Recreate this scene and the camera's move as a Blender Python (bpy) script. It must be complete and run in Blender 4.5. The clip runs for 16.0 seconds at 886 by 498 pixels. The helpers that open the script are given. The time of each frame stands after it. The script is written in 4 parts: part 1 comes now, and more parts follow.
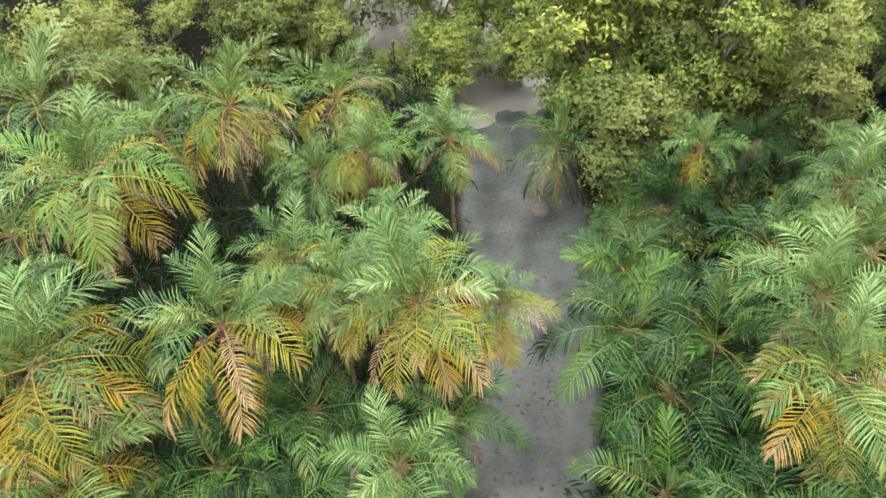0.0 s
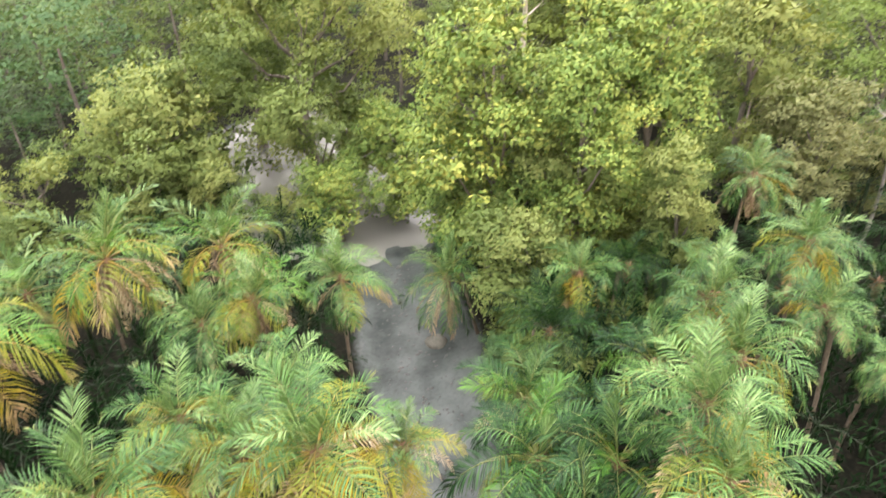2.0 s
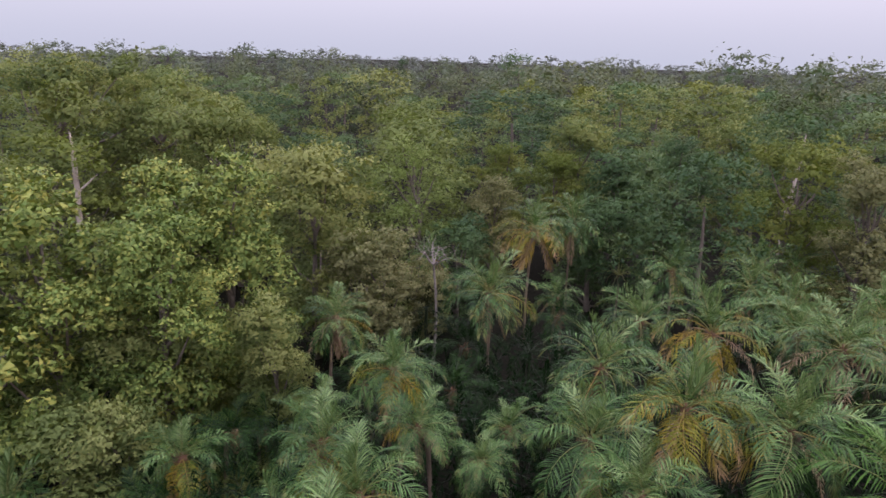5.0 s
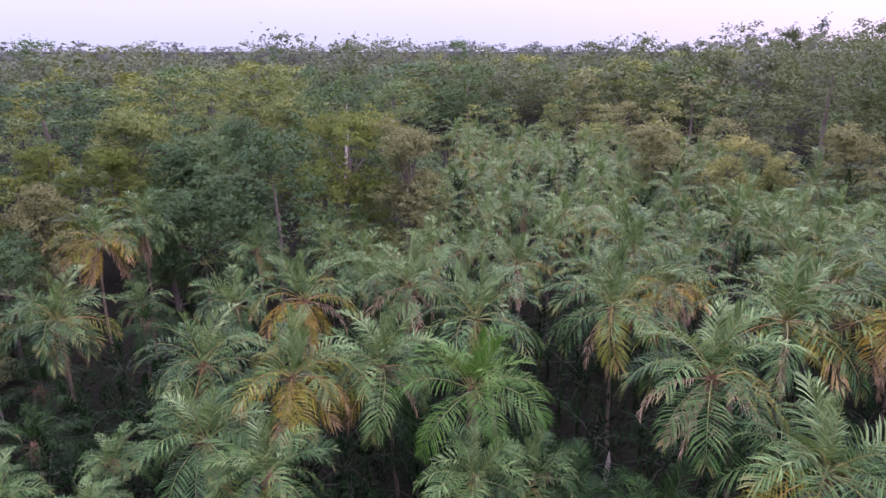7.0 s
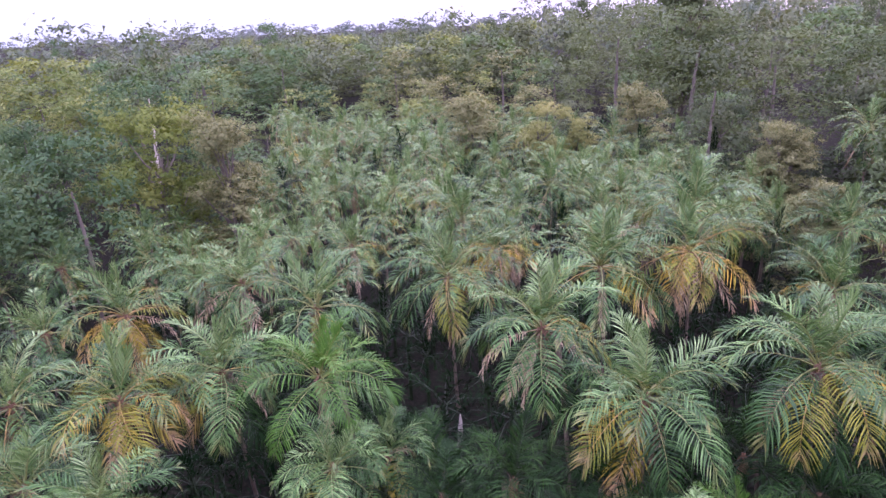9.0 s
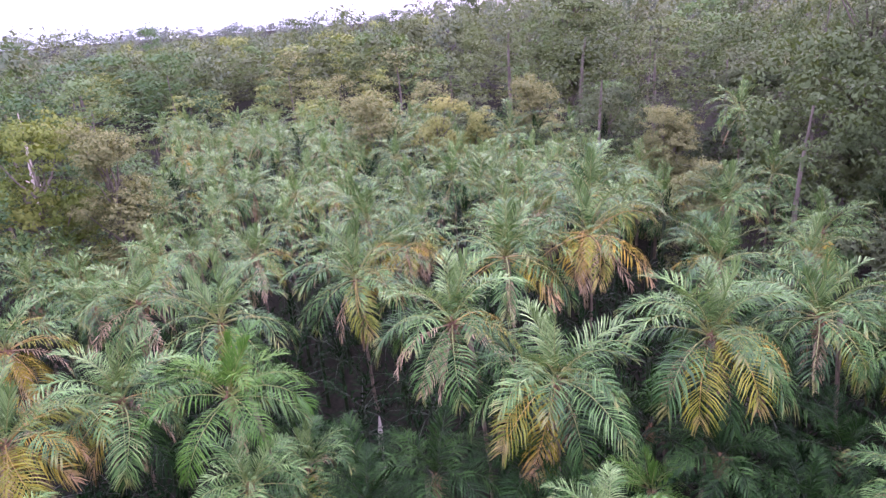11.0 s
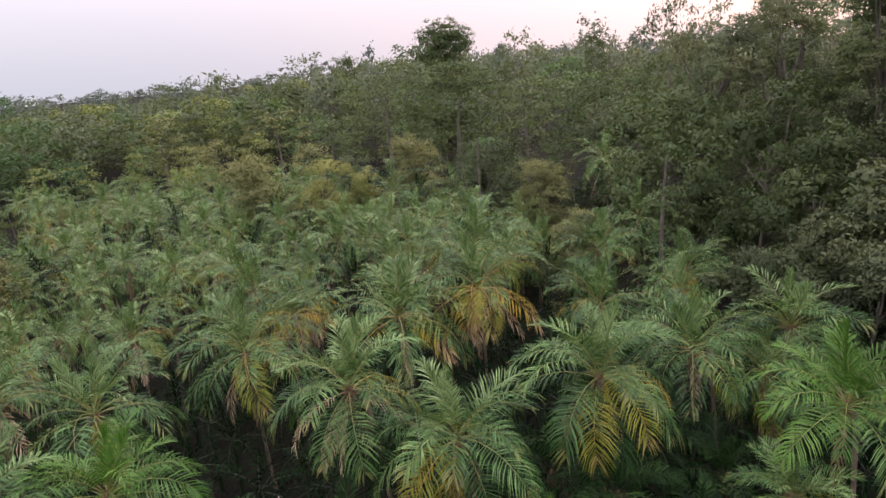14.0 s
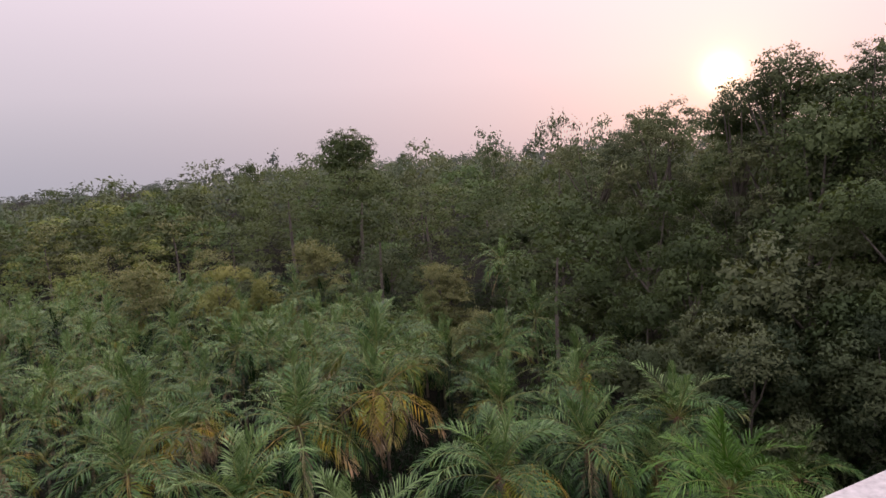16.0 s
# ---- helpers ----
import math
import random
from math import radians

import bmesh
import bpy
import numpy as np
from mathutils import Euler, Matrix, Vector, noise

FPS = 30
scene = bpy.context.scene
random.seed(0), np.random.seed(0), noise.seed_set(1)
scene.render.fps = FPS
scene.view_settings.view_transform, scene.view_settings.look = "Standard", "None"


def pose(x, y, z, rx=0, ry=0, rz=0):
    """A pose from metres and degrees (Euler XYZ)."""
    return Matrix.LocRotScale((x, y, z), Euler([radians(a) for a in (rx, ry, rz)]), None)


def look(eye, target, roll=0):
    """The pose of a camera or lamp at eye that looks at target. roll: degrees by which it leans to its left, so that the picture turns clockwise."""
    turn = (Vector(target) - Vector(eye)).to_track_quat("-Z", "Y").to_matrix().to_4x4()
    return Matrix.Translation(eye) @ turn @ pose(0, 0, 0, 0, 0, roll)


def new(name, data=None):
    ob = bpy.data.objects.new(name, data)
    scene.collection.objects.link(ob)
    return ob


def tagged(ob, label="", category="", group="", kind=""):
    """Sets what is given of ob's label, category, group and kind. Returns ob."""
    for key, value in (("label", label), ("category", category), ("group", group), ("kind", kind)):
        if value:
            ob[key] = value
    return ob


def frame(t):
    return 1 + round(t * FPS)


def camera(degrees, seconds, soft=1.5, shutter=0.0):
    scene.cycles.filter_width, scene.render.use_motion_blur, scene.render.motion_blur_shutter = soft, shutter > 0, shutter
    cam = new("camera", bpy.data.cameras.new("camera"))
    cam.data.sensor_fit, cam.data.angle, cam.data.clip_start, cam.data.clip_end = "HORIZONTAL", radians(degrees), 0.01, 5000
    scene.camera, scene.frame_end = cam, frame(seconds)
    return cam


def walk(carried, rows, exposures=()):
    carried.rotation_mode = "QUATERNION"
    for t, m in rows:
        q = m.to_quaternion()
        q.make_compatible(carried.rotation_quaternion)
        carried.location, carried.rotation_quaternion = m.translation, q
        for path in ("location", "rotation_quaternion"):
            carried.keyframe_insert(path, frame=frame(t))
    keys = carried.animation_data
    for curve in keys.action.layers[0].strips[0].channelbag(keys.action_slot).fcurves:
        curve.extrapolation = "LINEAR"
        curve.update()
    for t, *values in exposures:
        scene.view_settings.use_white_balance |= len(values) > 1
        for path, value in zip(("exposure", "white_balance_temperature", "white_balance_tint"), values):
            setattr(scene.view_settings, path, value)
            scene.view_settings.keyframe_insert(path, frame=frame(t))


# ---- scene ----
cam = camera(68.8, 16.0, shutter=0.15)
# seconds, eye (m), Euler turn (degrees)
PATH = [
    (0.0, 0.001, 0.001, 12.000, 48.43, 4.57, -4.04),
    (0.5, 0.014, -0.003, 11.972, 43.74, 4.56, -4.55),
    (1.0, 0.033, -0.006, 11.974, 40.11, 4.35, -5.17),
    (1.5, 0.039, 0.025, 11.991, 47.30, 4.51, -6.25),
    (2.0, 0.052, -0.012, 12.055, 59.61, 2.62, -13.96),
    (2.5, 0.149, -0.106, 12.088, 68.13, 1.64, -21.28),
    (3.0, 0.256, -0.184, 12.135, 68.29, 1.60, -26.15),
    (3.2, 0.311, -0.185, 12.143, 68.39, 1.55, -27.64),
    (5.3, 0.361, 0.119, 11.990, 73.77, -1.52, -53.59),
    (5.5, 0.380, 0.062, 11.988, 73.81, -1.19, -56.39),
    (6.0, 0.446, 0.021, 11.969, 73.71, 0.22, -67.48),
    (6.5, 0.498, -0.015, 11.995, 73.04, -0.40, -79.47),
    (7.0, 0.528, -0.127, 12.013, 72.40, 0.06, -86.75),
    (7.5, 0.567, -0.224, 11.988, 71.75, 1.42, -93.03),
    (8.0, 0.548, -0.275, 11.985, 71.36, 1.36, -97.30),
    (8.5, 0.535, -0.316, 11.996, 70.80, 2.27, -99.52),
    (9.0, 0.519, -0.353, 12.006, 70.40, 2.52, -102.42),
    (9.2, 0.503, -0.343, 11.981, 70.38, 2.52, -104.15),
    (11.3, 0.578, -0.509, 12.046, 69.34, 4.01, -112.04),
    (11.5, 0.615, -0.529, 12.057, 68.91, 4.12, -112.63),
    (12.0, 0.647, -0.550, 12.053, 67.65, 4.80, -116.01),
    (12.5, 0.669, -0.566, 12.025, 66.77, 4.77, -117.15),
    (13.0, 0.663, -0.559, 12.048, 66.20, 4.88, -118.39),
    (13.5, 0.613, -0.531, 12.099, 68.24, 5.48, -119.81),
    (14.0, 0.494, -0.480, 12.185, 73.78, 4.85, -121.88),
    (14.5, 0.353, -0.447, 12.247, 74.95, 4.10, -125.11),
    (15.0, 0.246, -0.432, 12.278, 76.29, 3.51, -128.45),
    (15.5, 0.157, -0.399, 12.295, 79.09, 4.14, -129.18),
    (16.0, 0.086, -0.452, 12.264, 82.25, 4.30, -130.20),
]
LIGHT = [
    (0.0, 1.22, 6800, 14), (1.0, 1.22, 6800, 14), (2.0, 1.52, 6750, 17), (2.5, 1.36, 6750, 13), (3.0, 0.34, 6600, 8),
    (3.2, 0.24, 6600, 8), (5.5, -0.06, 5950, 45), (7.0, 0.38, 5710, 55), (8.0, 0.46, 5470, 64), (9.0, 0.85, 5480, 62), (11.5, 1.36, 5660, 59), (12.0, 1.62, 5720, 57), (12.5, 1.57, 5740, 56), (13.0, 1.46, 5840, 54), (13.5, 1.08, 6050, 46),
    (14.0, 0.10, 6400, 31), (14.4, -0.26, 6400, 33), (15.5, -0.40, 6450, 35), (16.0, -0.56, 6500, 35),
]
walk(cam, [(t, pose(*eye_turn)) for t, *eye_turn in PATH], LIGHT)

# ---- light: a hazy low sun behind the tall trees, soft sky ----
SUN_AZ, SUN_EL = 153.4, 5.2
world = bpy.data.worlds.new("hazy_evening")
scene.world = world
world.use_nodes = True
wn, wl = world.node_tree.nodes, world.node_tree.links
wn.clear()
sky = wn.new("ShaderNodeTexSky")
sky.sky_type, sky.sun_disc = "NISHITA", False
sky.sun_elevation, sky.sun_rotation = radians(SUN_EL), radians(SUN_AZ)
sky.air_density, sky.dust_density, sky.ozone_density, sky.altitude = 1.0, 3.0, 2.0, 0
az, el = radians(SUN_AZ), radians(SUN_EL)
toward = Vector((math.sin(az) * math.cos(el), math.cos(az) * math.cos(el), math.sin(el)))
# thick evening haze: lavender at the horizon, pale overhead, pink and gold round the sun
dome = wn.new("ShaderNodeTexCoord")
split = wn.new("ShaderNodeSeparateXYZ")
wl.new(dome.outputs["Generated"], split.inputs[0])


def sky_ramp(source, stops, curve="B_SPLINE"):
    r = wn.new("ShaderNodeValToRGB")
    r.color_ramp.interpolation = curve
    e = r.color_ramp.elements
    while len(e) < len(stops):
        e.new(0.5)
    for k, (at, c) in zip(e, stops):
        k.position, k.color = at, (*c, 1)
    wl.new(source, r.inputs[0])
    return r.outputs[0]


def sky_add(a, b, strength):
    m = wn.new("ShaderNodeMix")
    m.data_type, m.blend_type = "RGBA", "ADD"
    m.inputs[0].default_value = strength
    wl.new(a, m.inputs[6])
    wl.new(b, m.inputs[7])
    return m.outputs[2]


haze = sky_ramp(split.outputs[2], [(0.0, (0.102, 0.119, 0.123)), (0.12, (0.158, 0.168, 0.164)), (0.34, (0.252, 0.245, 0.240)), (0.62, (0.38, 0.38, 0.38)), (1.0, (0.74, 0.74, 0.75))])


def sky_glow(base, way, power, colour):
    """Adds a round glow about a direction that falls off with the power."""
    dot = wn.new("ShaderNodeVectorMath")
    dot.operation = "DOT_PRODUCT"
    dot.inputs[1].default_value = way
    wl.new(dome.outputs["Generated"], dot.inputs[0])
    front, k = wn.new("ShaderNodeMath"), wn.new("ShaderNodeMath")
    front.operation, k.operation = "MAXIMUM", "POWER"
    front.inputs[1].default_value, k.inputs[1].default_value = 0.0, power
    wl.new(dot.outputs["Value"], front.inputs[0])
    wl.new(front.outputs[0], k.inputs[0])
    m = wn.new("ShaderNodeMix")
    m.data_type, m.blend_type = "RGBA", "ADD"
    m.inputs[7].default_value = (*colour, 1)
    wl.new(k.outputs[0], m.inputs[0])
    wl.new(base, m.inputs[6])
    return m.outputs[2]


whole = sky_glow(sky_glow(sky_glow(haze, toward, 2, (0.022, 0.012, 0.010)), toward, 6, (0.080, 0.036, 0.016)), toward, 70, (0.030, 0.016, 0.002))
whole = sky_glow(sky_glow(whole, toward, 900, (0.07, 0.05, 0.015)), toward, 5000, (0.6, 0.5, 0.3))
whole = sky_add(whole, sky.outputs[0], 0.0014)
back = wn.new("ShaderNodeBackground")
back.inputs["Strength"].default_value = 5.0
wout = wn.new("ShaderNodeOutputWorld")
wl.new(whole, back.inputs["Color"])
wl.new(back.outputs[0], wout.inputs["Surface"])
sun = new("sun", bpy.data.lights.new("sun", "SUN"))
sun.data.energy, sun.data.angle, sun.data.color = 0.9, radians(14), (1.0, 0.72, 0.5)
sun.matrix_world = look(toward * 100, (0, 0, 0))


# ---- materials ----
def material(name):
    m = bpy.data.materials.new(name)
    m.use_nodes = True
    m.node_tree.nodes.clear()
    return m, m.node_tree.nodes, m.node_tree.links


def ramp(nodes, stops):
    r = nodes.new("ShaderNodeValToRGB")
    e = r.color_ramp.elements
    while len(e) < len(stops):
        e.new(0.5)
    for k, (at, c) in zip(e, stops):
        k.position, k.color = at, (*c, 1)
    return r


def mix(nodes, links, blend, fac, a, b):
    n = nodes.new("ShaderNodeMix")
    n.data_type, n.blend_type = "RGBA", blend
    for sock, v in ((n.inputs[0], fac), (n.inputs[6], a), (n.inputs[7], b)):
        if isinstance(v, (int, float)):
            sock.default_value = v
        elif isinstance(v, tuple):
            sock.default_value = (*v, 1)
        else:
            links.new(v, sock)
    return n.outputs[2]


def noise_node(nodes, links, scale, detail=4, kind="Object"):
    c = nodes.new("ShaderNodeTexCoord")
    n = nodes.new("ShaderNodeTexNoise")
    n.inputs["Scale"].default_value, n.inputs["Detail"].default_value = scale, detail
    links.new(c.outputs[kind], n.inputs["Vector"])
    return n


def leaf_material(name, colours, tip=None, tip_from=0.6, gloss=0.45, through_light=0.14, spread=0.5, patch=0.0, sheen=0.08):
    """Leaf colour that differs from leaf to leaf and plant to plant; tip: the dry colour at the ends of old leaves."""
    m, n, l = material(name)
    info, geo = n.new("ShaderNodeObjectInfo"), n.new("ShaderNodeNewGeometry")
    blend = n.new("ShaderNodeMath")
    blend.operation = "MULTIPLY_ADD"
    blend.inputs[1].default_value = spread
    l.new(geo.outputs["Random Per Island"], blend.inputs[0])
    half = n.new("ShaderNodeMath")
    half.operation = "MULTIPLY"
    half.inputs[1].default_value = 1 - spread
    if patch:
        tone = n.new("ShaderNodeMapRange")
        tone.inputs["From Min"].default_value, tone.inputs["From Max"].default_value = 0.32, 0.68
        l.new(noise_node(n, l, patch, 2).outputs["Fac"], tone.inputs["Value"])
        l.new(tone.outputs[0], half.inputs[0])
    else:
        l.new(info.outputs["Random"], half.inputs[0])
    l.new(half.outputs[0], blend.inputs[2])
    r = ramp(n, [(i / (len(colours) - 1), c) for i, c in enumerate(colours)])
    l.new(blend.outputs[0], r.inputs[0])
    col = r.outputs[0]
    if tip:
        uv = n.new("ShaderNodeUVMap")
        sep = n.new("ShaderNodeSeparateXYZ")
        l.new(uv.outputs[0], sep.inputs[0])
        nz = noise_node(n, l, 5.0, 2)
        add = n.new("ShaderNodeMath")
        add.operation = "MULTIPLY_ADD"
        add.inputs[1].default_value = 0.45
        l.new(nz.outputs["Fac"], add.inputs[0])
        l.new(sep.outputs[0], add.inputs[2])
        rng = n.new("ShaderNodeMapRange")
        rng.inputs["From Min"].default_value, rng.inputs["From Max"].default_value = tip_from + 0.15, tip_from + 0.45
        l.new(add.outputs[0], rng.inputs["Value"])
        col = mix(n, l, "MIX", rng.outputs[0], col, tip)
    p = n.new("ShaderNodeBsdfPrincipled")
    p.inputs["Roughness"].default_value = gloss
    p.inputs["Specular IOR Level"].default_value = sheen
    l.new(col, p.inputs["Base Color"])
    t = n.new("ShaderNodeBsdfTranslucent")
    warm = mix(n, l, "MULTIPLY", 1.0, col, (1.15, 1.1, 0.55))
    l.new(warm, t.inputs["Color"])
    s, o = n.new("ShaderNodeMixShader"), n.new("ShaderNodeOutputMaterial")
    s.inputs[0].default_value = through_light
    l.new(p.outputs[0], s.inputs[1])
    l.new(t.outputs[0], s.inputs[2])
    l.new(s.outputs[0], o.inputs["Surface"])
    return m


def rough_material(name, colours, scale, gloss=0.85, relief=0.3, fine=30.0, fine_depth=0.02):
    """Bark, mud, plaster: two scales of mottling and a bump."""
    m, n, l = material(name)
    big, small = noise_node(n, l, scale, 5), noise_node(n, l, fine, 6)
    r = ramp(n, [(0.3 + 0.4 * i / (len(colours) - 1), c) for i, c in enumerate(colours)])
    l.new(big.outputs["Fac"], r.inputs[0])
    shade = ramp(n, [(0.3, (0.72, 0.72, 0.72)), (0.7, (1.15, 1.15, 1.15))])
    l.new(small.outputs["Fac"], shade.inputs[0])
    p, o = n.new("ShaderNodeBsdfPrincipled"), n.new("ShaderNodeOutputMaterial")
    l.new(mix(n, l, "MULTIPLY", 1.0, r.outputs[0], shade.outputs[0]), p.inputs["Base Color"])
    p.inputs["Roughness"].default_value = gloss
    b = n.new("ShaderNodeBump")
    b.inputs["Strength"].default_value, b.inputs["Distance"].default_value = relief, fine_depth
    l.new(small.outputs["Fac"], b.inputs["Height"])
    l.new(b.outputs[0], p.inputs["Normal"])
    l.new(p.outputs[0], o.inputs["Surface"])
    return m


DRY = (0.34, 0.23, 0.13)
FROND = {
    "green": leaf_material("frond_green", [(0.007, 0.026, 0.007), (0.028, 0.079, 0.020), (0.078, 0.166, 0.043), (0.205, 0.326, 0.106)], (0.28, 0.26, 0.09), 0.94, gloss=0.36, spread=0.55, sheen=0.2),
    "silver": leaf_material("frond_silver_green", [(0.029, 0.066, 0.019), (0.103, 0.182, 0.056), (0.265, 0.372, 0.157)], gloss=0.36, spread=0.7, sheen=0.2),
    "ripe": leaf_material("frond_yellow_green", [(0.050, 0.085, 0.010), (0.135, 0.160, 0.016), (0.260, 0.250, 0.028)], DRY, 0.9, 0.38, spread=0.55, sheen=0.2),
    "fresh": leaf_material("frond_fresh", [(0.020, 0.067, 0.009), (0.057, 0.145, 0.019), (0.119, 0.230, 0.041)], gloss=0.34, spread=0.5, sheen=0.2),
    # dim: darker palm green, shade put into low palms and hanging leaves
    "dim": leaf_material("frond_shaded_green", [(0.004, 0.012, 0.003), (0.010, 0.034, 0.008), (0.050, 0.112, 0.027)], gloss=0.36, spread=0.6, sheen=0.08),
    "lush": leaf_material("frond_lush_green", [(0.003, 0.012, 0.002), (0.011, 0.046, 0.011), (0.085, 0.186, 0.053)], gloss=0.36, spread=0.7, sheen=0.18),
    # thicket: green near black, shade between the palms put into the colour
    "thicket": leaf_material("frond_thicket_shaded", [(0.002, 0.007, 0.003), (0.005, 0.016, 0.005), (0.014, 0.034, 0.011)], gloss=0.5, spread=0.4, patch=0.7, sheen=0.02),
    "old": leaf_material("frond_old", [(0.105, 0.112, 0.014), (0.225, 0.185, 0.020), (0.390, 0.250, 0.032)], DRY, 0.72, 0.45, spread=0.5),
    "dead": leaf_material("frond_dead", [(0.120, 0.082, 0.047), (0.295, 0.218, 0.135), (0.520, 0.430, 0.298)], gloss=0.8, through_light=0.15, spread=0.5, sheen=0.05),
}
TONES = list(FROND)
STALK = rough_material("frond_stalk", [(0.13, 0.17, 0.04), (0.24, 0.23, 0.07)], 2.0, 0.5, 0.1)
RIPE_STALK = rough_material("frond_stalk_orange", [(0.26, 0.17, 0.035), (0.40, 0.25, 0.06)], 2.0, 0.5, 0.1)
# stalks for dim and thicket leaves, darkened for the same shade
DIM_STALK = rough_material("frond_stalk_shaded", [(0.010, 0.022, 0.007), (0.022, 0.038, 0.013)], 2.0, 0.5, 0.1)
DEAD_STALK = rough_material("dead_stalk", [(0.22, 0.14, 0.08), (0.34, 0.24, 0.15)], 2.0, 0.8, 0.1)
PALM_BARK = rough_material("palm_bark", [(0.09, 0.067, 0.046), (0.19, 0.15, 0.105)], 3.0, 0.9, 0.8, 22.0, 0.03)
FIBRE = rough_material("palm_fibre", [(0.10, 0.055, 0.030), (0.22, 0.13, 0.075)], 6.0, 0.95, 0.8, 40.0, 0.03)
BARK = rough_material("mangrove_bark", [(0.075, 0.064, 0.052), (0.17, 0.148, 0.122)], 1.5, 0.9, 0.7, 18.0, 0.03)
PALE_WOOD = rough_material("bleached_wood", [(0.36, 0.31, 0.26), (0.52, 0.47, 0.42)], 2.0, 0.85, 0.5, 16.0, 0.02)
LEAF_TONES = {
    "bright": [(0.042, 0.080, 0.021), (0.098, 0.164, 0.038), (0.188, 0.250, 0.062), (0.322, 0.318, 0.070)],
    "olive": [(0.052, 0.088, 0.029), (0.140, 0.188, 0.058), (0.262, 0.288, 0.100)],
    "dark": [(0.028, 0.064, 0.031), (0.074, 0.136, 0.055), (0.150, 0.210, 0.088)],
    "yellow": [(0.063, 0.101, 0.02), (0.121, 0.162, 0.034), (0.19, 0.21, 0.053)],
    "tan": [(0.085, 0.102, 0.042), (0.167, 0.184, 0.080), (0.280, 0.286, 0.136)],
    "golden": [(0.114, 0.140, 0.046), (0.226, 0.246, 0.084), (0.355, 0.355, 0.140)],
    # next three: shade of trees against the sun put into their leaf tones
    "grey": [(0.024, 0.040, 0.020), (0.062, 0.086, 0.042), (0.120, 0.142, 0.074)],
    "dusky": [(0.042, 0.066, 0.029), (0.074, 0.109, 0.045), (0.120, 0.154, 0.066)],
    "airy": [(0.036, 0.054, 0.028), (0.086, 0.112, 0.054), (0.165, 0.182, 0.088)],
    "feather": [(0.070, 0.135, 0.030), (0.145, 0.215, 0.052), (0.200, 0.250, 0.084)],
    # pale and the far tones: distance haze put into the leaf colour
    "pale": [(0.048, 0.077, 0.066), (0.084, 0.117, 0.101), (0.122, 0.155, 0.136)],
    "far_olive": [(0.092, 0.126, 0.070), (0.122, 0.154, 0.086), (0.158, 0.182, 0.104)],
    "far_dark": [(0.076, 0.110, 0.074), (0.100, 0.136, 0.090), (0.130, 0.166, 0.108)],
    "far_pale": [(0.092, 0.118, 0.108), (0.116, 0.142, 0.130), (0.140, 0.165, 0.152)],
}
LEAF = {}
for k, tones in LEAF_TONES.items():
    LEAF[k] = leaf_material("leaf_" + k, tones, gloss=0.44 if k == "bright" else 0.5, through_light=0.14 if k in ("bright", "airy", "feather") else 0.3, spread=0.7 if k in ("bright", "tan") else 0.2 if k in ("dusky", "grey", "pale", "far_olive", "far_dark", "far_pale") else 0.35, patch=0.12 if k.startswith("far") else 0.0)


# ---- mesh helpers ----
def mesh_of(name, verts, faces, mats, mat_index=None, uvs=None, smooth=False, normals=None):
    """A mesh from arrays: verts (n, 3), faces (m, 4) or a list of such arrays."""
    me = bpy.data.meshes.new(name)
    faces = np.asarray(faces, dtype=np.int32)
    k = faces.shape[1]
    me.vertices.add(len(verts))
    me.vertices.foreach_set("co", np.asarray(verts, dtype=np.float32).ravel())
    me.loops.add(faces.size)
    me.loops.foreach_set("vertex_index", faces.ravel())
    me.polygons.add(len(faces))
    me.polygons.foreach_set("loop_start", np.arange(0, faces.size, k, dtype=np.int32))
    if mat_index is not None:
        me.polygons.foreach_set("material_index", np.asarray(mat_index, dtype=np.int32))
    for m in mats:
        me.materials.append(m)
    if uvs is not None:
        layer = me.uv_layers.new(name="UVMap")
        layer.data.foreach_set("uv", np.asarray(uvs, dtype=np.float32)[faces.ravel()].ravel())
    me.update(calc_edges=True)
    me.validate()
    if smooth:
        me.polygons.foreach_set("use_smooth", np.ones(len(me.polygons), dtype=bool))
    if normals is not None:
        me.polygons.foreach_set("use_smooth", np.ones(len(me.polygons), dtype=bool))
        me.normals_split_custom_set_from_vertices(np.asarray(normals).tolist())
    return me


def leafy_normals(v, out, own, lift=0.0):
    """Turns each leaf (three vertices) outward and gives it a normal between its own (share own) and the crown's, lifted towards the light."""
    q, o = v.reshape(-1, 3, 3).copy(), out.reshape(-1, 3, 3)
    d = o.mean(1)
    d /= np.linalg.norm(d, axis=1)[:, None] + 1e-9
    g = np.cross(q[:, 1] - q[:, 0], q[:, 2] - q[:, 0])
    g /= np.linalg.norm(g, axis=1)[:, None] + 1e-9
    inward = (g * d).sum(1) < 0
    q[inward] = q[inward][:, ::-1]
    g[inward] *= -1
    m = np.repeat((g * own + d * (1 - own) + [0, 0, lift])[:, None], 3, axis=1)
    m /= np.linalg.norm(m, axis=2)[:, :, None] + 1e-9
    return q.reshape(-1, 3), m.reshape(-1, 3)


